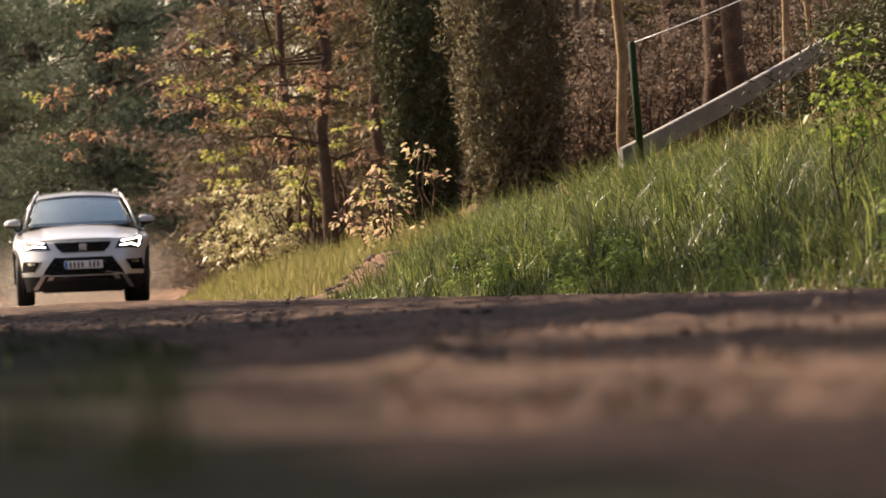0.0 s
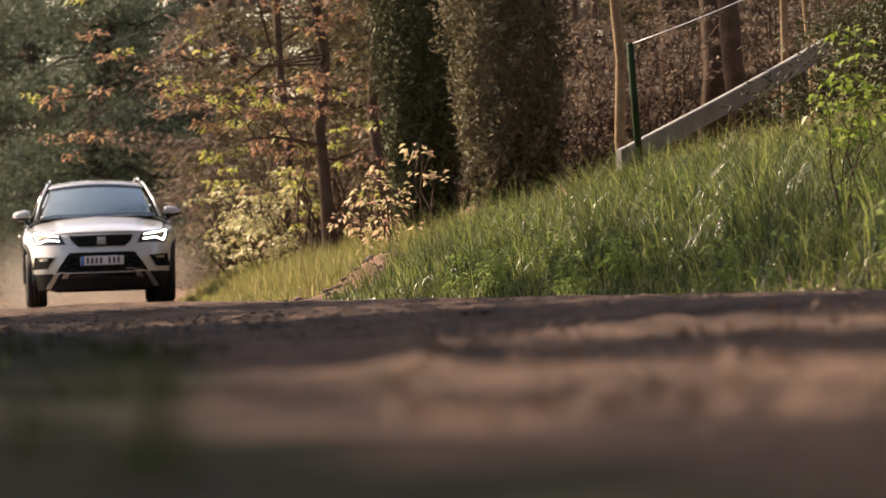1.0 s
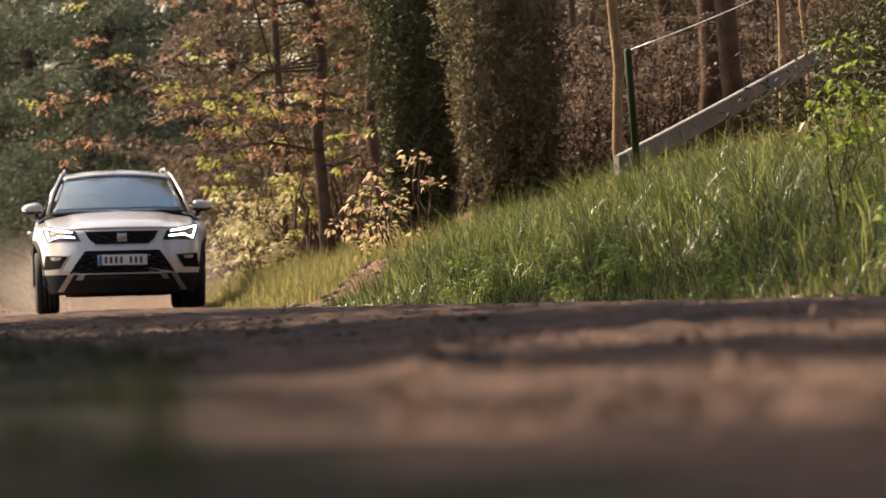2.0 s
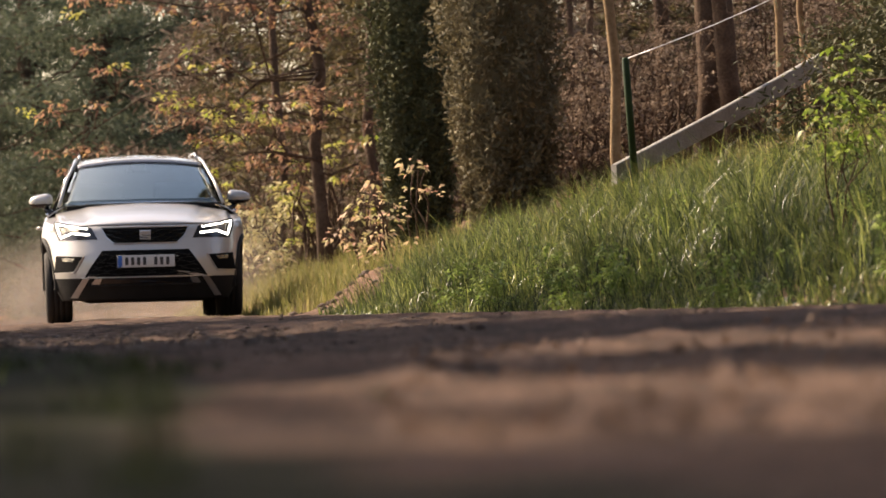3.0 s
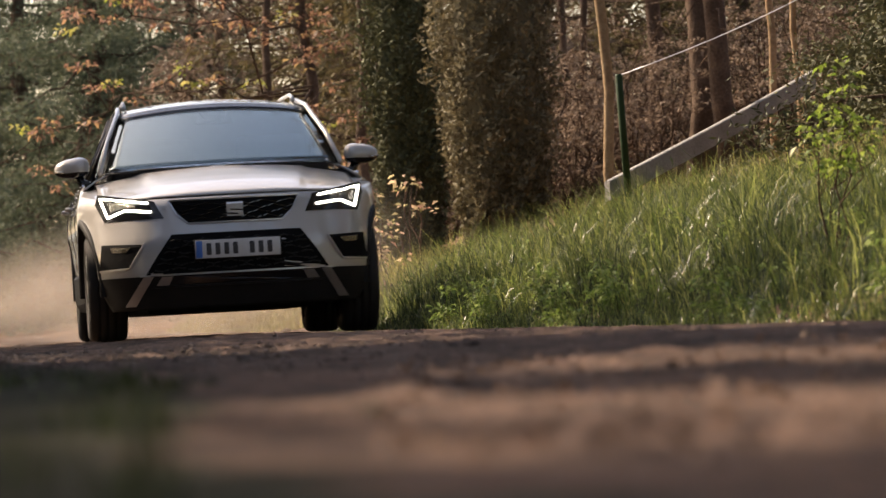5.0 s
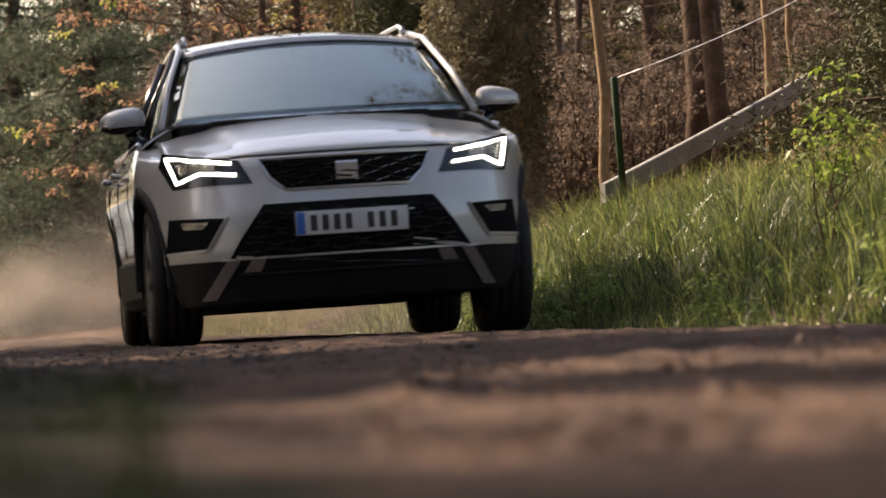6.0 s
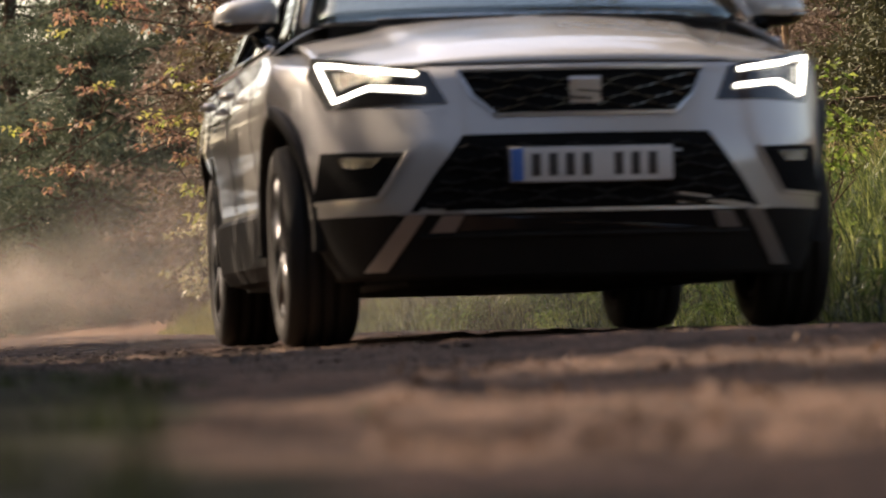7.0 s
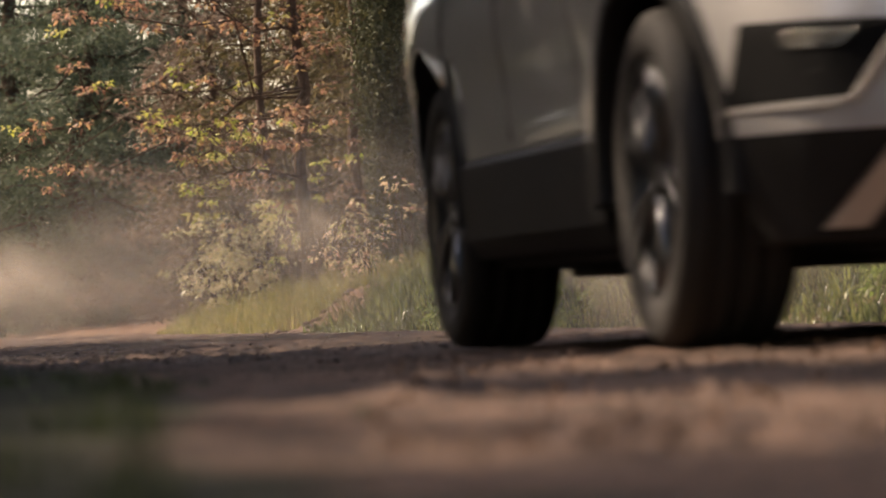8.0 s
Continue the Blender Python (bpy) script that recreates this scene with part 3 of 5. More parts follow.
        part("recess_lip", strip_on_nose([(s * 0.562, 0.597), (s * 0.655, 0.448), (s * 0.84, 0.442)], 0.014, 0.002, PAINT, "recess_lip", thick=0.012), fog)
        # silver skid plate horn
        part("skid_horn", panel_on_nose([(s * 0.515, 0.392), (s * 0.575, 0.392), (s * 0.69, 0.215), (s * 0.625, 0.215)], 0.012, 0.02, SILVER, "skid_horn"), car, "silver bumper horn")
        part("skid_tab", panel_on_nose([(s * 0.40, 0.388), (s * 0.465, 0.388), (s * 0.50, 0.335), (s * 0.425, 0.335)], 0.010, 0.02, SILVER, "skid_tab"), car)
        # arch cladding and sill
        for y in (0.0, 2.638):
            wx = 0.905 if y < 1 else 0.893
            verts, faces = [], []
            for k in range(29):
                a = math.pi * (-0.04 + 1.08 * k / 28)
                for rr, xo in ((0.388, -0.05), (0.388, 0.022), (0.40, 0.03), (0.432, 0.028), (0.44, 0.018), (0.44, -0.05)):
                    bow = 0.10 * max(0.0, -math.cos(a)) ** 2 if y < 1 else 0.07 * max(0.0, math.cos(a)) ** 2
                    verts.append((s * (wx + xo - bow), y + rr * math.cos(a), 0.345 + rr * math.sin(a)))
            for k in range(28):
                for i in range(6):
                    j = (i + 1) % 6
                    faces.append((k * 6 + i, k * 6 + j, k * 6 + 6 + j, k * 6 + 6 + i))
            part("arch_cladding", mesh_of("arch_cladding", verts, faces, BLACKPLASTIC, True), car)
        verts, faces = [], []
        ys = np.linspace(0.44, 2.20, 10)
        for y in ys:
            for x, z in ((0.80, 0.20), (0.875, 0.215), (0.905, 0.26), (0.912, 0.33), (0.917, 0.43), (0.90, 0.455), (0.80, 0.44)):
                verts.append((s * x, y, z))
        for k in range(len(ys) - 1):
            for i in range(7):
                j = (i + 1) % 7
                faces.append((k * 7 + i, k * 7 + j, k * 7 + 7 + j, k * 7 + 7 + i))
        part("sill", mesh_of("sill", verts, faces, BLACKPLASTIC), car)
        for y in (1.25, 2.05):
            v, f = tube([(s * 0.93, y, 0.88), (s * 0.96, y + 0.04, 0.885), (s * 0.96, y + 0.17, 0.885), (s * 0.93, y + 0.21, 0.88)], [0.012, 0.014, 0.014, 0.012], 6)
            part("door_handle", mesh_of("door_handle", v, f, PAINT, True), car)
        for y in (0.62, 1.50, 2.28):
            v, f = tube([(s * (body_half(z) + 0.0005), y + (0.25 * max(0, 0.62 - z) if y > 2 else 0), z) for z in np.linspace(0.47, 0.965, 12)], [0.0022] * 12, 5)
            part("door_seam", mesh_of("door_seam", v, f, GLOSSBLACK), car)

    # grille
    gr = [(-0.40, 0.852), (0.40, 0.852), (0.355, 0.765), (0.287, 0.705), (-0.287, 0.705), (-0.355, 0.765)]
    grille = part("grille", panel_on_nose(gr, 0.002, 0.03, SHADEBLACK, "grille"), car, "black patterned grille with a bright frame")
    part("grille_frame", strip_on_nose(gr, 0.011, 0.004, SILVER, "grille_frame", True, 0.006), grille, "chrome frame")
    slats = []
    for k in range(4):
        z = 0.73 + 0.03 * k
        wdt = 0.30 + 0.028 * k
        for i in range(9):
            x0 = -wdt + 2 * wdt * i / 9
            x1 = x0 + 2 * wdt / 9
            if abs((x0 + x1) / 2) < 0.05:
                continue
            me = strip_on_nose([(x0 + 0.006, z), ((x0 + x1) / 2, z + (0.010 if (i + k) % 2 else -0.010)), (x1 - 0.006, z)], 0.008, 0.004, GLOSSBLACK, "slat", thick=0.008, steps=2)
            slats.append(([tuple(v.co) for v in me.vertices], [tuple(p.vertices) for p in me.polygons]))
    v, f = joined(slats)
    part("grille_pattern", mesh_of("grille_pattern", v, f, GLOSSBLACK), grille, "fine black lattice", "stuff")
    # plain badge: a plate with two offset bars
    badge = part("badge", strip_on_nose([(-0.05, 0.776), (0.05, 0.776)], 0.094, 0.010, SILVER, "badge", thick=0.008), grille, "plain bright badge")
    for x0, x1, z in ((-0.022, 0.05, 0.800), (-0.05, 0.05, 0.777), (-0.05, 0.022, 0.754)):
        part("badge_bar", strip_on_nose([(x0, z + 0.004), (x1, z - 0.004)], 0.008, 0.0185, GLOSSBLACK, "badge_bar", thick=0.001, steps=2), grille)
    lg = [(-0.395, 0.643), (0.395, 0.643), (0.50, 0.50), (0.562, 0.402), (-0.562, 0.402), (-0.50, 0.50)]
    lower = part("lower_grille", panel_on_nose(lg, 0.003, 0.03, SHADEBLACK, "lower_grille"), car, "wide black lower air intake")
    slats = []
    for k in range(6):
        z = 0.43 + 0.034 * k
        wdt = 0.53 - 0.60 * (z - 0.41)
        for i in range(10):
            x0 = -wdt + 2 * wdt * i / 10
            x1 = x0 + 2 * wdt / 10
            me = strip_on_nose([(x0 + 0.008, z), ((x0 + x1) / 2, z + (0.011 if (i + k) % 2 else -0.011)), (x1 - 0.008, z)], 0.009, 0.005, BLACKPLASTIC, "slat", thick=0.008, steps=2)
            slats.append(([tuple(v.co) for v in me.vertices], [tuple(p.vertices) for p in me.polygons]))
    v, f = joined(slats)
    part("intake_pattern", mesh_of("intake_pattern", v, f, BLACKPLASTIC), lower, "fine black lattice", "stuff")
    part("bumper_lip", strip_on_nose([(-0.60, 0.398), (0.60, 0.398)], 0.012, 0.002, SILVER, "bumper_lip", thick=0.006), car)
    part("skid_bar", strip_on_nose([(-0.53, 0.325), (0.53, 0.325)], 0.012, 0.004, BLACKPLASTIC, "skid_bar", thick=0.01), car)
    part("lower_slot", panel_on_nose([(-0.40, 0.388), (0.40, 0.388), (0.43, 0.335), (-0.43, 0.335)], 0.003, 0.02, GLOSSBLACK, "lower_slot"), car)
    part("undertray", rounded_box((1.1, 3.3, 0.06), 0.02, "undertray", BLACKPLASTIC, (0, 1.15, 0.195)), car)

    # number plate: white with a blue band; its characters stand as plain bars
    plate = part("number_plate", rounded_box((0.52, 0.008, 0.11), 0.0035, "number_plate", PLATEWHITE, (0, -0.916, 0.541)), car, "white number plate with dark bars")
    part("plate_holder", rounded_box((0.535, 0.03, 0.122), 0.006, "plate_holder", BLACKPLASTIC, (0, -0.896, 0.541)), plate)
    part("plate_band", rounded_box((0.04, 0.003, 0.104), 0.001, "plate_band", PLATEBLUE, (-0.237, -0.9205, 0.541)), plate, "blue band")
    for x in (-0.176, -0.122, -0.068, -0.014, 0.088, 0.142, 0.196):
        part("plate_bar", rounded_box((0.030, 0.003, 0.072), 0.001, "plate_bar", PLATEBLACK, (x, -0.9205, 0.541)), plate)

    # rear: lamps, tailgate and exhaust, seen from the side and above
    for s in (-1, 1):
        part("tail_light", rounded_box((0.34, 0.05, 0.13), 0.02, "tail_light", material("red_lamp", [(0.3, 0.01, 0.01), (0.4, 0.02, 0.02)], 0.2, 5, 50, 0), (s * 0.66, 3.40, 0.88)), car)
    part("tailgate_glass", grid_mesh("tailgate_glass", lambda u, v: (v * (0.70 - 0.14 * u), 3.32 - 0.27 * u, 1.0 + 0.42 * u), np.linspace(0, 1, 4), np.linspace(-1, 1, 7), GLASS, 0.005), car)
    v, f = tube([(0.0, 2.75, 1.52), (0.0, 2.92, 1.66)], [0.006, 0.003], 6)
    part("aerial", mesh_of("aerial", v, f, BLACKPLASTIC, True), car)

    meshes = wheel_meshes()
    wheels = []
    for y in (0.0, 2.638):
        for s in (-1, 1):
            tyre = part("wheel", meshes[0], car, "dusty black tyre on an alloy wheel")
            for nm, me in zip(("rim", "brake_disc", "spokes", "hub_cap"), meshes[1:]):
                part(nm, me, tyre)
            wheels.append((tyre, s * (0.785 if y == 0 else 0.765), y, s))
    return car, wheels


CAR, WHEELS = build_car()

# seconds; the front axle's place; degrees of turn, pitch and roll
CAR_ROWS = [(0.0, -4.96, 69.22, 5.3, 0.6, 0.35), (0.5, -4.586, 65.61, 5.4, 0.4, 0.5), (1.0, -4.197, 61.94, 5.5, 0.2, 0.6), (1.5, -3.821, 58.18, 5.4, -0.1, 1.2),
            (3.0, -2.726, 46.77, 4.8, 0.4, 1.2), (3.5, -2.392, 42.99, 4.75, 0.5, 1.9), (4.0, -2.017, 39.21, 5.0, 0.3, 0.5), (4.5, -1.646, 35.45, 5.35, 0.0, 0.1),
            (6.0, -0.418, 24.11, 6.6, -0.25, -1.2), (6.5, -0.026, 20.50, 7.0, -0.45, 0.1), (7.0, 0.423, 16.82, 7.3, -0.15, 1.25), (7.4, 0.778, 14.14, 7.6, 0.0, 1.3),
            (7.7, 1.034, 12.11, 8.3, -0.4, 0.0), (8.0, 1.344, 10.0, 8.8, 0.0, 0.0)]


def spline(rows, t):
    """A smooth curve through the rows at the time t, with slopes from the neighbours."""
    a = np.array(rows)
    ts = a[:, 0]
    slope = np.gradient(a[:, 1:], ts, axis=0)
    i = int(np.clip(np.searchsorted(ts, t) - 1, 0, len(ts) - 2))
    h = ts[i + 1] - ts[i]
    u = (t - ts[i]) / h
    p0, p1, m0, m1 = a[i, 1:], a[i + 1, 1:], slope[i] * h, slope[i + 1] * h
    return (2 * u ** 3 - 3 * u ** 2 + 1) * p0 + (u ** 3 - 2 * u ** 2 + u) * m0 + (-2 * u ** 3 + 3 * u ** 2) * p1 + (u ** 3 - u ** 2) * m1


def car_poses(t):
    x, y, turn, pitch, roll = spline(CAR_ROWS, t)
    flat = pose(x, y, 0.0, 0, 0, turn)
    return flat, pose(x, y, 0.0, pitch, roll, turn)

# ---- trees, shrubs and grass ----


def crook(rng, a, b, n=6, sway=0.06):
    """A line from a to b with a natural waver."""
    a, b = Vector(a), Vector(b)
    pts = []
    L = (b - a).length
    for k in range(n + 1):
        f = k / n
        p = a.lerp(b, f)
        if 0 < k < n:
            p += Vector(rng.normal(0, sway * L / n, 3))
        pts.append(p)
    return pts


def trunk_piece(rng, a, b, r0, r1, n=7, sides=9, sway=0.06):
    pts = crook(rng, a, b, n, sway)
    return tube(pts, [r0 + (r1 - r0) * k / n + (r0 * 0.35 if k == 0 else 0) for k in range(n + 1)], sides), pts


def sit(x, y, sink=0.08):
    return float(ground_z(x, y)) - sink


def cypress(x, y, r, h, mat, seed, label):
    rng = np.random.default_rng(seed)
    t = thing("cypress", pose(x, y, sit(x, y)), label, "cypress tree", "row of cypresses")
    piece, _ = trunk_piece(rng, (0, 0, 0), (0, 0, h * 0.9), r * 0.24, 0.02, sway=0.01)
    part("trunk", mesh_of("trunk", *piece, BARK, True), t)
    n = 56000
    z = h * rng.uniform(0, 1, n) ** 1.9
    ang = rng.uniform(0, 2 * math.pi, n)
    prof = np.interp(z / h, [0, 0.03, 0.10, 0.22, 0.45, 0.8, 1.0], [0.42, 0.6, 0.8, 0.97, 1.0, 0.6, 0.05])
    lump = 1 + 0.09 * np.sin(ang * 3 + z * 2.1) + 0.10 * np.sin(ang * 7 - z * 5.3) + 0.10 * np.sin(ang * 5 + z * 9.0) + 0.09 * np.sin(ang * 11 - z * 17.0)
    rad = r * prof * lump * rng.uniform(0.70, 1.04, n)
    c = np.stack([rad * np.cos(ang), rad * np.sin(ang), z + 0.05], 1)
    v, q = leaf_cloud(rng, c, 0.068, 0.026, up=0.7)
    part("crown", fast_mesh("crown", v, q, mat), t)
    zs = np.linspace(0.15, h * 0.95, 16)
    pr = [r * 0.68 * float(np.interp(zz / h, [0, 0.03, 0.10, 0.22, 0.45, 0.8, 1.0], [0.4, 0.56, 0.8, 0.97, 1.0, 0.6, 0.05])) for zz in zs]
    part("inner_foliage", mesh_of("inner_foliage", *tube([(0, 0, zz) for zz in zs], pr, 14), mat), t)
    return t


def conifer(name, h, r, spread, seed, leaf_mat, label, category, group, n_limb, per_limb, leaf, low=0.06, droop=0.25, bark=BARK):
    """A conifer at the origin, with limbs all round and needles in sprays along them."""
    rng = np.random.default_rng(seed)
    t = thing(name, Matrix(), label, category, group)
    piece, pts = trunk_piece(rng, (0, 0, 0), (rng.normal(0, 0.15), rng.normal(0, 0.15), h), r, r * 0.2, 9, 10, 0.12)
    part("trunk", mesh_of("trunk", *piece, bark, True), t)
    limbs, cents = [], []
    for k in range(n_limb):
        f = low + (0.97 - low) * (k / n_limb) ** 1.25
        z = h * f
        a = k * 2.4 + rng.normal(0, 0.4)
        L = spread * (1 - 0.75 * f) * rng.uniform(0.6, 1.15)
        base = Vector((0, 0, z))
        tip = Vector((L * math.cos(a), L * math.sin(a), z + L * rng.uniform(-droop, 0.18)))
        line = crook(rng, base, tip, 5, 0.25)
        limbs.append(tube(line, [r * 0.16 * (1 - i / 6) + 0.005 for i in range(6)], 5))
        cnt = int(per_limb * (0.4 + L / spread) * (1.4 if z < 7 else 0.5))
        u = rng.uniform(0.12, 1.05, cnt)
        arr = np.array([tuple(p) for p in line])
        pos = np.stack([np.interp(u * 5, range(6), arr[:, i]) for i in range(3)], 1)
        wid = 0.20 * L ** 0.6 * (1.1 - 0.5 * u)[:, None]
        off = rng.normal(0, 1, (cnt, 3)) * wid * [1, 1, 0.5]
        off[:, 2] -= 0.25 * np.abs(off[:, 0] + off[:, 1]) * droop * 2
        cents.append(pos + off)
    part("limb", mesh_of("limb", *joined(limbs), bark, True), t, "branches", "stuff")
    c = np.concatenate(cents)
    v, q = leaf_cloud(rng, c, leaf[0], leaf[1], droop=0.2)
    part("crown", fast_mesh("crown", v, q, leaf_mat), t)
    return t


def whorls(rng, tips, leaves, length, width, radius):
    """Flat-lying rosettes of leaves round the tips."""
    t = np.repeat(tips, leaves, 0)
    a = rng.uniform(0, 2 * math.pi, len(t))
    rr = radius * np.sqrt(rng.uniform(0.02, 1, len(t)))
    c = t + np.stack([rr * np.cos(a), rr * np.sin(a), rng.normal(0, radius * 0.24, len(t))], 1)
    d = np.stack([np.cos(a), np.sin(a), rng.uniform(-0.7, 0.45, len(t))], 1) + rng.normal(0, 0.35, (len(t), 3))
    d /= np.linalg.norm(d, axis=1)[:, None]
    s = np.cross(d, [0, 0, 1.0]) + rng.normal(0, 0.3, (len(t), 3))
    s /= np.linalg.norm(s, axis=1)[:, None]
    nrm = np.cross(s, d)
    k = rng.uniform(0.6, 1.25, (len(t), 1))
    L, W = length * k, width * k
    tip = c + d * L - np.array([0, 0, 1]) * L * 0.25
    q1, q3 = c + d * L * 0.45 + s * W * 0.5 + nrm * W * 0.15, c + d * L * 0.45 - s * W * 0.5 + nrm * W * 0.15
    v = np.stack([c, q3, tip, q1], 1).reshape(-1, 3)
    return v, np.arange(4 * len(t)).reshape(-1, 4)


def shrub(x, y, r, h, stems, tips, leaves, size, mat, seed, label, name="shrub", group="roadside shrubs", zlow=0.15, bark=BARK, thick=1.0, spread=1.5):
    rng = np.random.default_rng(seed)
    t = thing(name, pose(x, y, sit(x, y)), label, "shrub", group)
    pieces, ends = [], []
    for k in range(stems):
        a = rng.uniform(0, 6.28)
        rr = r * math.sqrt(rng.uniform(0.05, 1))
        end = Vector((rr * math.cos(a), rr * math.sin(a), h * rng.uniform(0.55, 1.0)))
        pc, pts = trunk_piece(rng, (0.1 * rr * math.cos(a), 0.1 * rr * math.sin(a), 0), end, (0.012 + 0.006 * h) * thick, 0.004 * thick, 6, 5, 0.25)
        pieces.append(pc)
        for j in range(max(1, tips // stems)):
            f = rng.uniform(0.2, 1.0) * 6
            i = int(min(5, f))
            p = pts[i].lerp(pts[i + 1], f - i)
            q = p + Vector((rng.normal(0, 0.28 * r), rng.normal(0, 0.28 * r), abs(rng.normal(0, 0.10 * h))))
            if q.z < zlow:
                continue
            pieces.append(tube(crook(rng, p, q, 3, 0.2), [0.006 * thick, 0.005 * thick, 0.004 * thick, 0.003 * thick], 4))
            ends.append(tuple(q))
    part("stem", mesh_of("stem", *joined(pieces), bark, True), t, "thin woody stems", "stuff")
    v, q = whorls(rng, np.array(ends), leaves, size, size * 0.55, size * spread)
    part("foliage", fast_mesh("foliage", v, q, mat), t)
    return t


def russet_tree(x, y):
    rng = np.random.default_rng(31)
    t = thing("russet_tree", pose(x, y, sit(x, y)), "slender tree with russet and yellowish young leaves", "tree")
    pc, pts = trunk_piece(rng, (0, 0, 0), (-0.1, 0.1, 7.5), 0.085, 0.03, 9, 10, 0.08)
    part("trunk", mesh_of("trunk", *pc, BARK, True), t)
    limbs, red, young = [], [], []
    for k in range(40):
        f = rng.uniform(0.16, 0.95)
        z = 7.5 * f
        left = rng.uniform() < 0.74
        a = rng.normal(math.pi, 0.6) if left else rng.uniform(0, 6.28)
        L = ((4.0 if 0.3 < f < 0.62 else 2.7) if left else 1.3) * rng.uniform(0.45, 1.0) * (1.1 - 0.4 * f)
        tip = Vector((L * math.cos(a), L * math.sin(a), z + L * rng.uniform(-0.25, 0.45)))
        line = crook(rng, (0, 0, z), tip, 6, 0.3)
        limbs.append(tube(line, [0.017 * (1 - i / 8) for i in range(7)], 5))
        for j in range(9):
            p = line[int(rng.integers(2, 7))]
            q = p + Vector(rng.normal(0, 0.26, 3))
            limbs.append(tube([p, p.lerp(q, 0.6) + Vector(rng.normal(0, 0.03, 3)), q], [0.008, 0.006, 0.003], 4))
            (young if rng.uniform() < 0.2 else red).append(tuple(q))
    part("limb", mesh_of("limb", *joined(limbs), BARK, True), t, "spreading bare branches", "stuff")
    for nm, ends, mt in (("russet_leaves", red, OAKLEAF), ("young_leaves", young, YOUNGLEAF)):
        v, q = whorls(rng, np.array(ends), 22, 0.075, 0.047, 0.12)
        part(nm, fast_mesh(nm, v, q, mt), t)
    return t


def trunk_only(name, x, y, top, r0, r1, bark, seed, label, lean=(0, 0), group="", twigs=0, twig_len=0.9, low=1.0):
    """A tall bare pole of a tree, with its top tuft out at the height given."""
    rng = np.random.default_rng(seed)
    t = thing(name, pose(x, y, sit(x, y)), label, "tree", group)
    pc, pts = trunk_piece(rng, (0, 0, 0), (lean[0], lean[1], top), r0, r1, 10, 10, 0.05)
    part("trunk", mesh_of("trunk", *pc, bark, True), t)
    pieces = []
    for k in range(twigs):
        f = rng.uniform(low / top, 0.98) * 10
        i = int(min(9, f))
        p = pts[i].lerp(pts[i + 1], f - i)
        a = rng.uniform(0, 6.28)
        L = twig_len * rng.uniform(0.4, 1.2)
        q = p + Vector((L * math.cos(a), L * math.sin(a), L * rng.uniform(-0.35, 0.3)))
        line = crook(rng, p, q, 4, 0.35)
        pieces.append(tube(line, [0.011, 0.009, 0.007, 0.005, 0.003], 4))
        for j in range(5):
            b = line[int(rng.integers(1, 5))]
            pieces.append(tube([b, b + Vector(rng.normal(0, 0.16, 3))], [0.005, 0.002], 3))
    if pieces:
        part("dead_brush", mesh_of("dead_brush", *joined(pieces), bark, True), t, "dry bare twigs", "stuff")
    n = 1500
    c = rng.normal(0, 1, (n, 3)) * [0.8, 0.8, 0.9] + [lean[0], lean[1], top - 0.6]
    v, q = leaf_cloud(rng, c, 0.16, 0.03)
    part("crown", fast_mesh("crown", v, q, PINE), t)
    return t


# two cypresses behind the bank
cypress(-0.16, 52.0, 0.42, 9.5, CYPRESS, 11, "narrow dark green cypress beside a wider one")
cypress(0.71, 48.0, 0.62, 10.5, CYPBROWN, 12, "broad brownish green cypress on the bank")
russet_tree(-1.30, 60.0)

# slender poles and pine trunks behind the fence
trunk_only("thin_tree", 1.40, 37.2, 5.5, 0.042, 0.03, PALEBARK, 41, "thin pale bare trunk beside the green post", (-0.15, 0))
trunk_only("thin_tree", 2.78, 40.0, 6.0, 0.032, 0.024, PALEBARK, 42, "thin pale bare trunk on the slope", (-0.05, 0))
trunk_only("thin_tree", 3.15, 42.0, 6.0, 0.03, 0.02, PALEBARK, 43, "thin pale bare trunk on the slope", (-0.05, 0))
trunk_only("bare_pine", 3.02, 55.0, 9.0, 0.15, 0.10, BARK, 44, "dark pine trunk with dry twigs", (0.0, 0), "pine wood", 40, 1.2)
trunk_only("bare_pine", 3.08, 50.0, 9.0, 0.11, 0.08, BARK, 45, "leaning dark pine trunk with dry twigs", (-0.9, 0), "pine wood", 36, 1.0)
trunk_only("bare_pine", 2.85, 61.0, 9.0, 0.10, 0.07, BARK, 46, "dark pine trunk with dry twigs", (-0.1, 0), "pine wood", 44, 1.2)
trunk_only("bare_pine", 1.9, 57.0, 9.0, 0.045, 0.03, BARK, 47, "dark pine trunk with dry twigs", (0.1, 0), "pine wood", 60, 1.3, 0.4)
trunk_only("bare_pine", 1.75, 64.0, 9.0, 0.05, 0.035, BARK, 48, "dark pine trunk with dry twigs", (0.1, 0), "pine wood", 60, 1.3, 0.4)
trunk_only("bare_pine", 4.6, 52.0, 9.0, 0.12, 0.08, BARK, 49, "dark pine trunk with dry twigs", (0.1, 0), "pine wood", 44, 1.2)
trunk_only("bare_pine", -0.75, 63.0, 9.0, 0.07, 0.05, BARK, 50, "dark pine trunk with dry twigs", (0.1, 0), "pine wood", 70, 1.2, 0.3)
trunk_only("bare_pine", -2.0, 66.0, 9.0, 0.06, 0.04, BARK, 51, "dark pine trunk with dry twigs", (0.1, 0), "pine wood", 70, 1.2, 0.3)

# the brown pine wood behind, and cedars where the road bends away
BROWN = [conifer("pine", 8.0, 0.12, 2.4, 60 + k, TWIG if k % 2 else PINE, "brownish pine with dry lower branches", "pine tree", "pine wood", 60, 150, (0.20, 0.035), 0.03, 0.3) for k in range(4)]
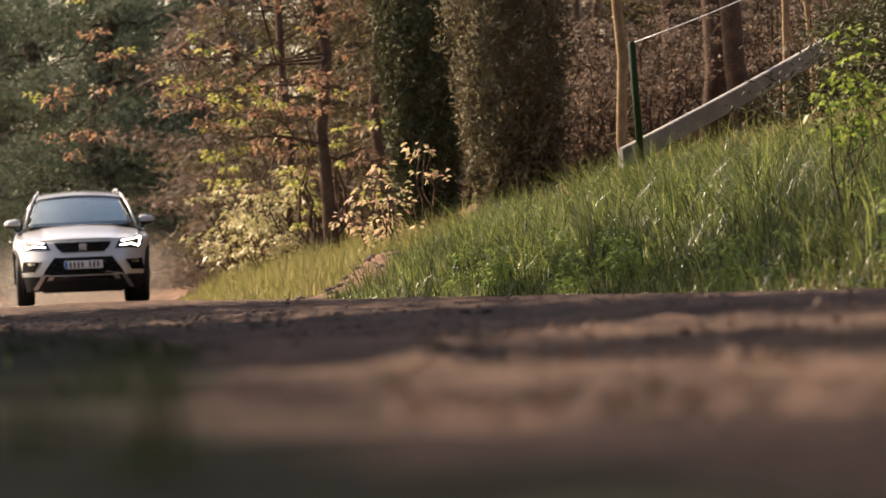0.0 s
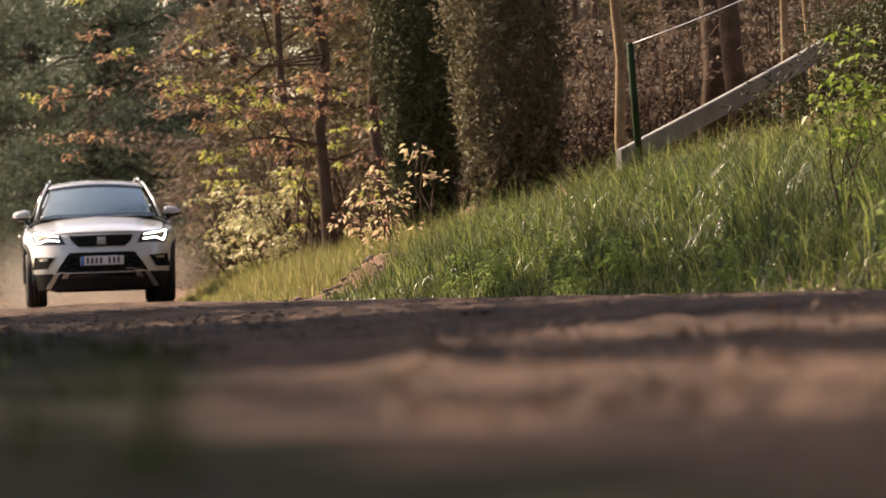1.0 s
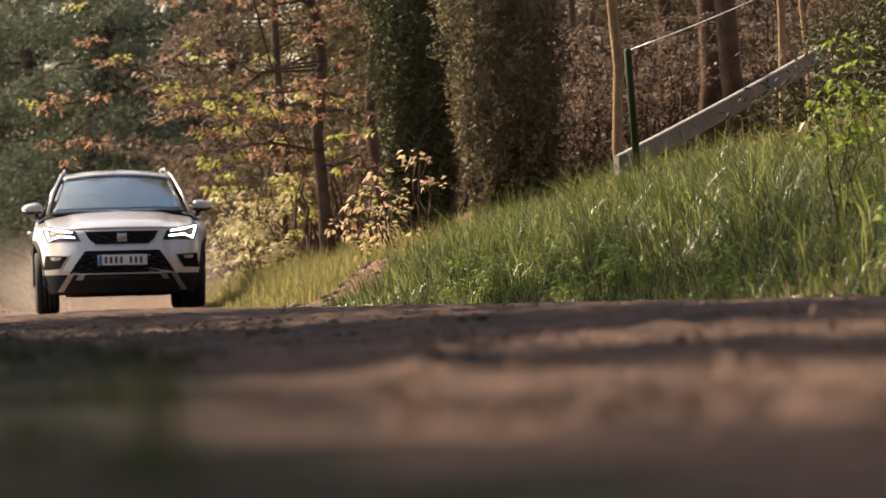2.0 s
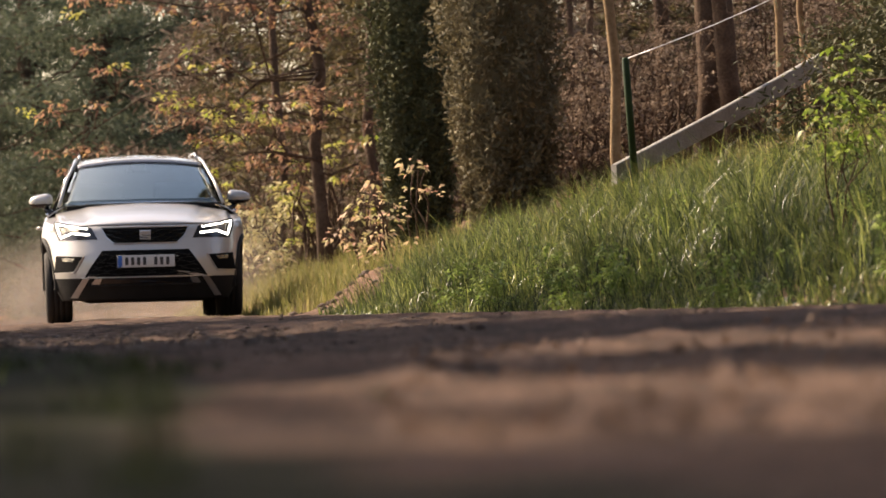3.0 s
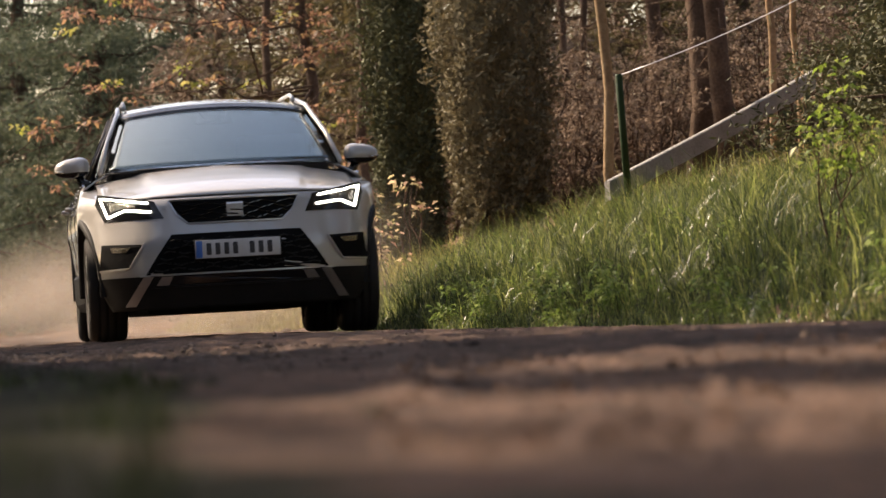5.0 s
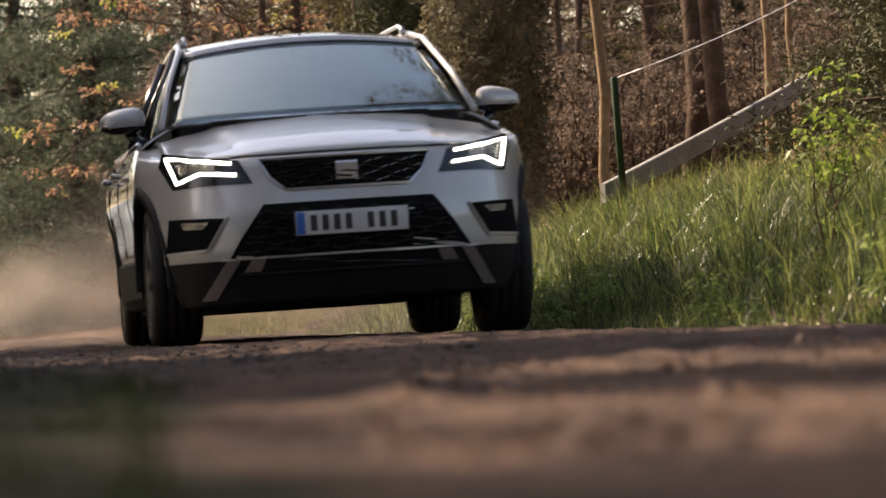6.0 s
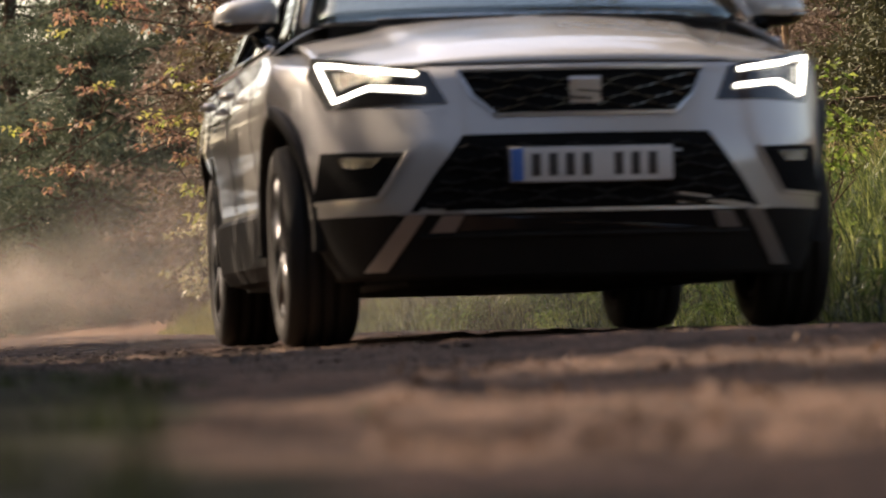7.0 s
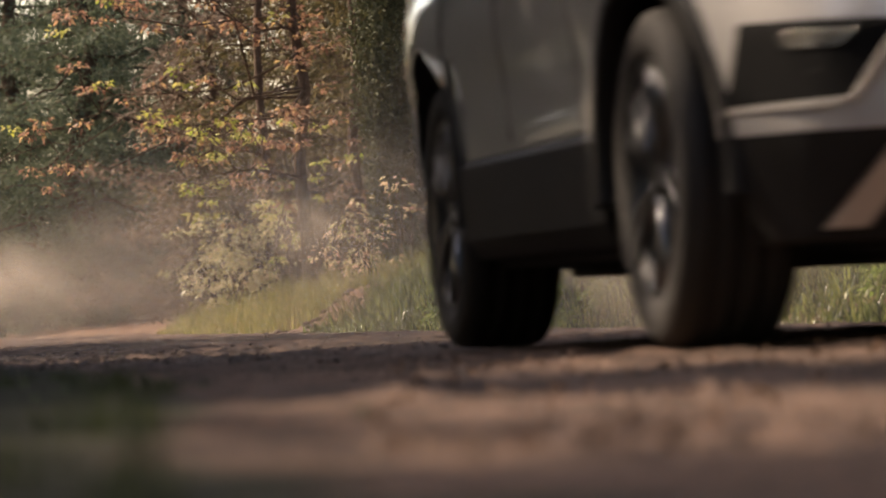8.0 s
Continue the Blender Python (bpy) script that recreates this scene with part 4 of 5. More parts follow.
CEDARS = [conifer("cedar", 12.0, 0.2, 3.2, 80 + k, CEDAR, "grey-green cedar with drooping branches", "cedar tree", "cedars by the bend", 90, 480, (0.13, 0.028), 0.03, 0.45) for k in range(2)]


def plant(protos, places, rng):
    used = set()
    for k, (x, y, *turn) in enumerate(places):
        p = protos[k % len(protos)]
        m = pose(x, y, sit(x, y), 0, 0, turn[0] if turn else rng.uniform(0, 360))
        if p.name in used:
            copy_thing(p, m)
        else:
            p.matrix_world = m
            used.add(p.name)


prng = np.random.default_rng(9)
wood = []
for row, (y0, x0, x1, gap) in enumerate([(69, -0.4, 7.0, 2.3), (75, -1.6, 9.0, 2.3), (83, -3.2, 10.0, 2.4), (93, -2.0, 12.0, 2.3), (108, -9.0, 13.5, 2.6), (56, 6.2, 9.0, 2.4), (44, 6.2, 9.5, 2.8), (33, 5.8, 9.0, 3.0)]):
    x = x0
    while x < x1:
        wood.append((x + prng.normal(0, 0.3), y0 + prng.normal(0, 1.2)))
        x += gap
plant(BROWN, wood, prng)
plant(CEDARS, [(-5.9, 92.0), (-7.6, 97.0), (-6.4, 104.0), (-4.6, 98.0), (-8.9, 103.0), (-10.6, 109.0)], prng)
DARKPINES = [conifer("pine", 11.0, 0.2, 3.4, 90, PINE, "dark pine leaning over the road", "pine tree", "pine wood", 46, 260, (0.17, 0.03), 0.30, 0.25)]
plant(DARKPINES, [(-10.4, 100.0), (-14.5, 112.0), (-17.0, 126.0), (-13.4, 93.0)], prng)

# unseen trees beside the road, added for the dappled shade and to block sky
SHADERS = [conifer("roadside_pine", 11.0, 0.2, 3.0, 100 + k, PINE, "tall roadside pine with an open crown", "pine tree", "roadside pines", 40, 130, (0.3, 0.10), 0.30, 0.1) for k in range(2)]
plant(SHADERS, [(4.5, 11.5), (-13.5, 57.0), (7.5, -4.0), (9.5, 1.0), (6.0, -10.0), (-4.0, -9.0), (0.5, -17.0), (11.0, -9.0), (-8.0, -2.0), (4.5, 27.0)], prng)
TALLPINES = [conifer("tall_pine", 16.0, 0.24, 4.6, 130 + k, PINE, "unseen tall pine with a broad high crown", "pine tree", "roadside pines", 44, 280, (0.26, 0.075), 0.42, 0.0) for k in range(2)]
# those near and behind the camera are added to darken the car's front
plant(TALLPINES, [(4.3, 32.5), (5.6, 40.0), (2.95, 27.0), (5.4, 49.0), (-7.5, -12.0), (-2.5, -14.5), (2.6, -13.5), (7.4, -14.0), (12.5, -10.0), (-4.6, 1.5), (4.2, 2.0), (3.9, 16.0), (-6.0, -5.5)], prng)
OPENPINES = [conifer("roadside_pine", 10.0, 0.17, 3.0, 110 + k, PINE, "roadside pine with a thin open crown", "pine tree", "roadside pines", 34, 70, (0.28, 0.09), 0.30, 0.1) for k in range(2)]
plant(OPENPINES, [(-5.75, 21.8, 0), (-9.95, 43.15, 0), (-8.3, 9.6, 0)], prng)
YOUNGPINES = [conifer("young_pine", 6.2, 0.11, 2.0, 140 + k, PINE, "young pine with a dense crown down to the ground", "pine tree", "roadside pines", 60, 130, (0.24, 0.075), 0.14, 0.0) for k in range(2)]
plant(YOUNGPINES[:1], [(-5.75, 10.25, 0), (-5.4, 6.05, 180), (-5.75, 35.45, 90), (-6.8, 9.2, 90), (-4.0, 9.9, 0), (-5.4, 31.25, 270)], prng)
plant(YOUNGPINES[1:], [(-5.05, 29.85, 0), (-4.7, 26.0, 0), (-6.45, 13.05, 0)], prng)
DENSEPINE = [conifer("roadside_pine", 10.0, 0.18, 2.9, 120, PINE, "roadside pine with a dense low crown", "pine tree", "roadside pines", 60, 150, (0.28, 0.09), 0.16, 0.0)]
plant(DENSEPINE, [(-4.35, 16.2, 0), (-7.85, 29.15, 0), (-8.2, 26.35, 270), (-7.5, 15.5, 270), (-4.35, 14.8, 270), (2.6, -5.0), (-3.6, -4.6), (4.3, 6.0), (0.2, -9.0)], prng)

# shrubs with pale young leaves at the bend, saplings in front of the cypresses
shrub(-2.55, 64.0, 0.6, 1.35, 12, 46, 24, 0.085, PALELEAF, 21, "shrub with pale yellowish young leaves in sunlight", spread=1.55)
shrub(-1.95, 62.5, 0.8, 1.55, 12, 44, 24, 0.085, PALELEAF, 22, "shrub with pale yellowish young leaves in sunlight", spread=1.55)
shrub(-2.2, 61.5, 0.6, 0.9, 9, 26, 24, 0.085, PALELEAF, 23, "low shrub with pale yellowish young leaves", spread=1.5)
shrub(-1.5, 61.0, 0.6, 2.3, 8, 20, 20, 0.08, YOUNGLEAF, 24, "tall thin shrub with yellow-green leaves", spread=0.95)
shrub(-2.4, 65.5, 0.8, 2.6, 8, 18, 20, 0.08, YOUNGLEAF, 28, "tall thin shrub with yellow-green leaves", spread=0.95)
shrub(-0.62, 46.5, 0.28, 0.95, 6, 18, 12, 0.075, PINKLEAF, 25, "sapling with pinkish leaf tips", "sapling", "saplings by the path", 0.3)
shrub(-0.42, 45.5, 0.22, 0.9, 5, 14, 12, 0.075, PINKLEAF, 26, "sapling with pinkish leaf tips", "sapling", "saplings by the path", 0.3)
shrub(-0.16, 46.0, 0.16, 1.1, 4, 10, 13, 0.078, PINKLEAF, 27, "sapling with pinkish leaf tips", "sapling", "saplings by the path", 0.6)

# unseen undergrowth along the road's other side and behind, added to block sky light
UNDER = [shrub(-60.0 - k, -40.0, 1.3, 2.7, 9, 70, 16, 0.17, WOODLEAF, 300 + k, "unseen dense dark green undergrowth below the pines, added to block sky light", "undergrowth", "undergrowth by the road", 0.1) for k in range(2)]
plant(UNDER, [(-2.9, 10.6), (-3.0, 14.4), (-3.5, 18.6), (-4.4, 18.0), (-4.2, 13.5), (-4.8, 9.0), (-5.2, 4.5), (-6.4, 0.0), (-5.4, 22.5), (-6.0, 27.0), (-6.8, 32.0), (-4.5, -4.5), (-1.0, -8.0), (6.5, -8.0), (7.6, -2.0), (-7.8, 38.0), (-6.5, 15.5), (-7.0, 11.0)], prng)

# dry brown undergrowth in the wood
DRYBUSH = [shrub(-70.0 - k, -40.0, 0.9, 1.9, 16, 130, 14, 0.06, TWIG, 320 + k, "dry brown thicket under the pines", "thicket", "thickets in the wood", 0.1, BARK) for k in range(2)]
plant(DRYBUSH, [(1.2, 60.5), (2.4, 64.0), (3.7, 60.0), (4.6, 61.0), (0.2, 64.5), (-1.2, 66.0), (-2.6, 70.0), (1.55, 52.5), (2.2, 54.5), (2.9, 58.0), (3.7, 54.0), (1.3, 66.0), (3.2, 67.0), (4.3, 56.5)], prng)

# leafy shrub on the bank and the dark branches over it
shrub(1.78, 22.0, 0.2, 0.98, 5, 60, 9, 0.045, YOUNGGREEN, 33, "leafy green shrub on the grassy bank", "bank_shrub", "", 0.50, BARK, 0.4)
OVERHANG = conifer("evergreen", 6.0, 0.12, 1.5, 104, CYPRESS, "dark evergreen with low branches on the bank", "evergreen tree", "", 70, 900, (0.06, 0.016), 0.06, 0.35)
OVERHANG.matrix_world = pose(3.45, 30.0, sit(3.45, 30.0))
copy_thing(OVERHANG, pose(4.0, 35.0, sit(4.0, 35.0), 0, 0, 130))
copy_thing(OVERHANG, pose(4.7, 42.0, sit(4.7, 42.0), 0, 0, 250))


# ---- fence on the slope ----


def build_fence():
    fence = thing("fence", Matrix(), "green steel post with a wire and a weathered sloping board", "fence")
    v, f = tube([(1.437, 35.5, 0.45), (1.392, 35.5, 1.70), (1.392, 35.5, 1.712)], [0.026, 0.026, 0.02], 12)
    part("post", mesh_of("post", v, f, GREENPAINT, True), fence, "green painted post")
    a, b = Vector((1.28, 35.6, 0.965)), Vector((2.86, 36.8, 1.735))
    d = (b - a).normalized()
    side = d.cross(Vector((0, 0, 1))).normalized()
    bm = bmesh.new()
    n = 14
    rings = []
    for k in range(n + 1):
        p = a.lerp(b, k / n)
        sag = Vector((0, 0, -0.012 * math.sin(math.pi * k / n)))
        ring = [bm.verts.new(p + sag + side * sx * 0.03 + Vector((0, 0, sz))) for sx, sz in ((-1, -0.14), (-1, -0.008), (-0.7, 0), (0.7, 0), (1, -0.008), (1, -0.14))]
        rings.append(ring)
    for r0, r1 in zip(rings, rings[1:]):
        for k in range(6):
            bm.faces.new((r0[k], r0[(k + 1) % 6], r1[(k + 1) % 6], r1[k]))
    bm.faces.new(rings[0])
    bm.faces.new(rings[-1][::-1])
    bmesh.ops.recalc_face_normals(bm, faces=bm.faces)
    me = bpy.data.meshes.new("board")
    bm.to_mesh(me)
    bm.free()
    me.materials.append(CONCRETE)
    part("board", me, fence, "weathered grey board with a bright upper edge")
    w0, w1 = Vector((1.392, 35.5, 1.70)), Vector((3.2, 35.0, 2.42))
    line = [w0.lerp(w1, k / 8) - Vector((0, 0, 0.05 * math.sin(math.pi * k / 8))) for k in range(9)]
    part("wire", mesh_of("wire", *tube(line, [0.0038] * 9, 5), STEELWIRE, True), fence, "galvanised wire")
    v, f = tube([(2.80, 36.84, 0.6), (2.80, 36.84, 1.74)], [0.03, 0.03], 10)
    part("post", mesh_of("post", v, f, PALEBARK, True), fence, "wooden post")


build_fence()

# ---- grass ----


def scatter(rng, n, y0, y1, d0, d1, bias=1.0):
    y = y0 + (y1 - y0) * rng.uniform(0, 1, n)
    d = d0 + (d1 - d0) * rng.uniform(0, 1, n) ** bias
    x = road_x(y) + d
    return x, y, ground_z(x, y)


def grass(name, label, n, y0, y1, d0, d1, hlo, hhi, width, mat, seed, clump=0.5, lean=0.5):
    rng = np.random.default_rng(seed)
    x, y, z = scatter(rng, n, y0, y1, d0, d1)
    dens = 0.5 * rough(x * 1.7 + 3, y * 1.1) + 0.75 * rough(x * 4.6 + 1, y * 2.6 + 5)
    keep = rng.uniform(0, 1, n) < np.clip(0.7 + clump * dens, 0.12, 1)
    keep &= ~((y > 38.2 + 0.5 * dens) & (y < 43.5 + dens) & (x - road_x(y) < 2.0 + 0.3 * dens))
    x, y, z, dens = x[keep], y[keep], z[keep], dens[keep]
    h = (hlo + (hhi - hlo) * rng.uniform(0, 1, len(x)) ** 1.6) * (1 + 0.6 * np.clip(dens, -0.8, 0.9))
    edge = np.clip((x - road_x(y) - d0) / 0.35, 0.3, 1)
    h = h * edge
    base = np.stack([x, y, z - 0.01], 1)
    v, q = blades(rng, base, h, width * rng.uniform(0.6, 1.4, len(x)), lean)
    ob = new(name, fast_mesh(name, v, q, mat))
    return tagged(ob, label, "grass", kind="stuff")


grass("bank_grass", "tall green grass on the sunlit bank", 92000, 14.0, 40.0, 1.16, 3.9, 0.08, 0.42, 0.0055, GRASS, 51, 1.3, 0.9)
grass("bank_turf", "short dark turf at the foot of the tall grass", 22000, 14.0, 40.0, 1.12, 3.4, 0.05, 0.13, 0.011, GRASS, 56, 0.2, 1.1)
grass("bank_straw", "dry stems among the green grass", 2600, 14.0, 44.0, 1.7, 4.6, 0.2, 0.5, 0.004, DRYGRASS, 52, 0.7, 0.7)
grass("roadside_grass", "yellowish dry grass at the bend", 26000, 38.0, 70.0, 1.2, 3.6, 0.10, 0.36, 0.010, DRYGRASS, 53, 0.6)
grass("slope_grass", "thin grass on the upper slope", 6000, 20.0, 50.0, 4.2, 7.0, 0.08, 0.25, 0.009, DRYGRASS, 54, 0.9)
grass("verge_grass", "short grass on the near verge", 9000, 7.0, 26.0, -4.4, -2.2, 0.012, 0.05, 0.005, GRASS, 55, 0.9, 0.8)



def tufts():
    """Loose tufts of grass by the near edge of the track: place, reach, blades, height."""
    rng = np.random.default_rng(91)
    for x, y, r, n, h in ((-0.46, 7.5, 0.07, 90, 0.042), (-0.36, 7.2, 0.05, 50, 0.035), (-0.68, 8.0, 0.05, 40, 0.05), (-0.62, 9.0, 0.10, 80, 0.04), (-0.30, 4.6, 0.06, 60, 0.06),
                          (-0.25, 3.1, 0.03, 18, 0.07), (-0.172, 3.0, 0.016, 10, 0.12), (-0.16, 2.75, 0.03, 24, 0.04), (-0.33, 5.3, 0.05, 40, 0.055), (-0.07, 5.0, 0.03, 20, 0.02)):
        ang, rr = rng.uniform(0, 6.28, n), r * np.sqrt(rng.uniform(0, 1, n))
        px, py = x + rr * np.cos(ang), y + rr * np.sin(ang)
        base = np.stack([px, py, ground_z(px, py) - 0.004], 1)
        v, q = blades(rng, base, h * rng.uniform(0.4, 1.0, n), 0.0032 * rng.uniform(0.6, 1.4, n), 0.6)
        # WOODLEAF is darker than GRASS: the shade on the tufts is put into the colour
        tagged(new("grass_tuft", fast_mesh("grass_tuft", v, q, WOODLEAF)), "small tuft of grass at the edge of the track, shade put into its dark green", "grass", "tufts by the track", "stuff")


tufts()


def litter():
    """Pale leaf-shaped flecks added on the near track to paint mottled sunlight."""
    rng = np.random.default_rng(97)
    n = 900
    y = 3.0 + 7.0 * rng.uniform(0, 1, n)
    x = y * rng.uniform(-0.012, 0.10, n)
    keep = np.sin(x * 9 + y * 2.1) + np.sin(x * 4 - y * 3.3 + 1) + rng.normal(0, 0.6, n) > 0.3
    x, y = x[keep], y[keep]
    c = np.stack([x, y, ground_z(x, y) + 0.006], 1)
    v, q = leaf_cloud(rng, c, 0.022, 0.013)
    tagged(new("sun_mottle", fast_mesh("sun_mottle", v, q, SUNMOTTLE)), "pale flecks added over the track for mottled sunlight", "leaf litter", kind="stuff")


litter()

# broad-leaved weeds in the bank grass
wrng = np.random.default_rng(71)
for k in range(40):
    wy = wrng.uniform(17.5, 33.0) if k > 9 else wrng.uniform(24.0, 26.5)
    wd = wrng.uniform(1.25, 2.3) if k > 9 else wrng.uniform(1.22, 1.6)
    wx = float(road_x(wy)) + wd
    shrub(wx, wy, 0.08, wrng.uniform(0.18, 0.40), 3, 18, 8, 0.036, WEED, 200 + k, "small broad-leaved weed in the grass", "weed", "weeds on the bank", 0.03, WEED, 0.3)


# ---- loose stones on the track ----


def stones():
    rng = np.random.default_rng(15)
    bm = bmesh.new()
    bmesh.ops.create_icosphere(bm, subdivisions=1, radius=1)
    sv = np.array([v.co[:] for v in bm.verts])
    sf = np.array([[v.index for v in f.verts] for f in bm.faces])
    bm.free()
    n = 16000
    y = np.where(np.arange(n) < 11000, 9.0 + 29.0 * rng.uniform(0, 1, n) ** 1.1, 3.0 + 20.0 * rng.uniform(0, 1, n) ** 0.6)
    d = np.where(rng.uniform(0, 1, n) < 0.45, rng.normal(-1.7, 0.35, n), rng.uniform(-2.3, 1.4, n))
    x = road_x(y) + d
    z = ground_z(x, y)
    s = (0.002 + 0.009 * rng.uniform(0, 1, n) ** 6) * np.clip((y - 2) / 12, 0.3, 1)
    # coarse clods on the crest at the track's edge
    clod = (np.arange(n) > 14800) & (y > 14) & (d < -0.6)
    s = np.where(clod, rng.uniform(0.006, 0.017, n), s)
    bare = np.arange(n) < 260
    x, y = np.where(bare, -0.62 + rng.normal(0, 0.28, n), x), np.where(bare, 41.0 + rng.normal(0, 1.0, n), y)
    z = ground_z(x, y)
    s = np.where(bare, 0.006 + 0.03 * rng.uniform(0, 1, n) ** 4, s)
    sc = np.stack([s * rng.uniform(0.8, 1.5, n), s * rng.uniform(0.8, 1.5, n), s * rng.uniform(0.5, 0.9, n)], 1)
    V = sv[None] * sc[:, None] * rng.uniform(0.85, 1.15, (n, len(sv), 1)) + np.stack([x, y, z + s * 0.2], 1)[:, None]
    F = (sf[None] + (np.arange(n) * len(sv))[:, None, None]).reshape(-1, 3)
    me = bpy.data.meshes.new("loose_stones")
    V, F = V.reshape(-1, 3).astype(np.float32), F.astype(np.int32)
    me.vertices.add(len(V))
    me.vertices.foreach_set("co", V.ravel())
    me.loops.add(F.size)
    me.loops.foreach_set("vertex_index", F.ravel())
    me.polygons.add(len(F))
    me.polygons.foreach_set("loop_start", np.arange(0, F.size, 3, dtype=np.int32))
    me.update(calc_edges=True)
    me.materials.append(STONE)
    tagged(new("loose_stones", me), "loose grey-brown stones strewn over the track", "stones", kind="stuff")


stones()


# ---- distance ----


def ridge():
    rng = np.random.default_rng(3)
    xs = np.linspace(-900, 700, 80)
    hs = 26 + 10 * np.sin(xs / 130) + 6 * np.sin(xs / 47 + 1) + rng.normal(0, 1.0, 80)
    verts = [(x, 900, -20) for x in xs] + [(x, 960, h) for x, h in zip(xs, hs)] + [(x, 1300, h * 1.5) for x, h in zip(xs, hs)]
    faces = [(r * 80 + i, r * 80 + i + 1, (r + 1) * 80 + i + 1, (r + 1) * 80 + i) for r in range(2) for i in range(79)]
    # pale blue-grey instead of leaf green: the distance haze is put into the colour
    tagged(new("backdrop", mesh_of("backdrop", verts, faces, material("far_woods_haze", [(0.2, 0.24, 0.25), (0.27, 0.31, 0.32), (0.33, 0.37, 0.37)], 0.9, 0.02, 0.2, 0), True)), "wooded hills far off with haze put into their colour", "hills", kind="structure")


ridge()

# ---- dust behind the car ----


def dust_cloud_mesh(rng, size, sheets, grains):
    """A cloud of soft bent wisps, thinning out at their rims, with fine grit flying among them."""
    verts, faces, place = [], [], []
    for k in range(sheets):
        c = rng.normal(0, 0.36, 3) * size
        c[2] = abs(c[2]) * 0.9 + 0.12
        w, h = rng.uniform(1.5, 2.2), rng.uniform(0.75, 1.15)
        turn = Matrix.Rotation(rng.normal(0, 0.25), 3, "Z") @ Matrix.Rotation(rng.normal(0, 0.35), 3, "Y") @ Matrix.Rotation(rng.normal(0, 0.2), 3, "X")
        bend, twist = rng.normal(0, 0.05, 2)
        n = len(verts)
        rings, segs = 4, 14
        for i in range(rings + 1):
            for j in range(segs if i else 1):
                r, ang = i / rings, 2 * math.pi * j / segs
                u, v = r * math.cos(ang), r * math.sin(ang)
                p = turn @ Vector((u * w, bend * u * u * w + twist * u * v * w, v * h))
                verts.append((p.x + c[0], p.y + c[1], p.z + c[2]))
                place.append((0.5 + 0.5 * u, 0.5 + 0.5 * v))
        for j in range(segs):
            q = (j + 1) % segs
            faces.append((n, n + 1 + j, n + 1 + q))
            for i in range(rings - 1):
                o = n + 1 + i * segs
                faces.append((o + j, o + segs + j, o + segs + q, o + q))
    wisps = len(faces)
    for k in range(grains):
        c = rng.normal(0, 0.36, 3) * size
        c[2] = abs(c[2]) * 0.5
        r = rng.uniform(0.001, 0.0035)
        n = len(verts)
        verts += [(c[0] + r, c[1], c[2] - r), (c[0] - r, c[1], c[2] - r), (c[0], c[1] + r, c[2]), (c[0], c[1], c[2] + r)]
        for q in ((0, 1, 2), (0, 1, 3), (1, 2, 3), (0, 2, 3)):
            faces.append(tuple(n + i for i in q))
        place += [(0.5, 0.5)] * 4
    me = mesh_of("dust_cloud", verts, faces, DUST, True)
    layer = me.uv_layers.new(name="rim")
    for loop in me.loops:
        layer.data[loop.index].uv = place[loop.vertex_index]
    me.materials.append(STONE)
    for p in me.polygons:
        p.material_index = 0 if p.index < wisps else 1
    return me


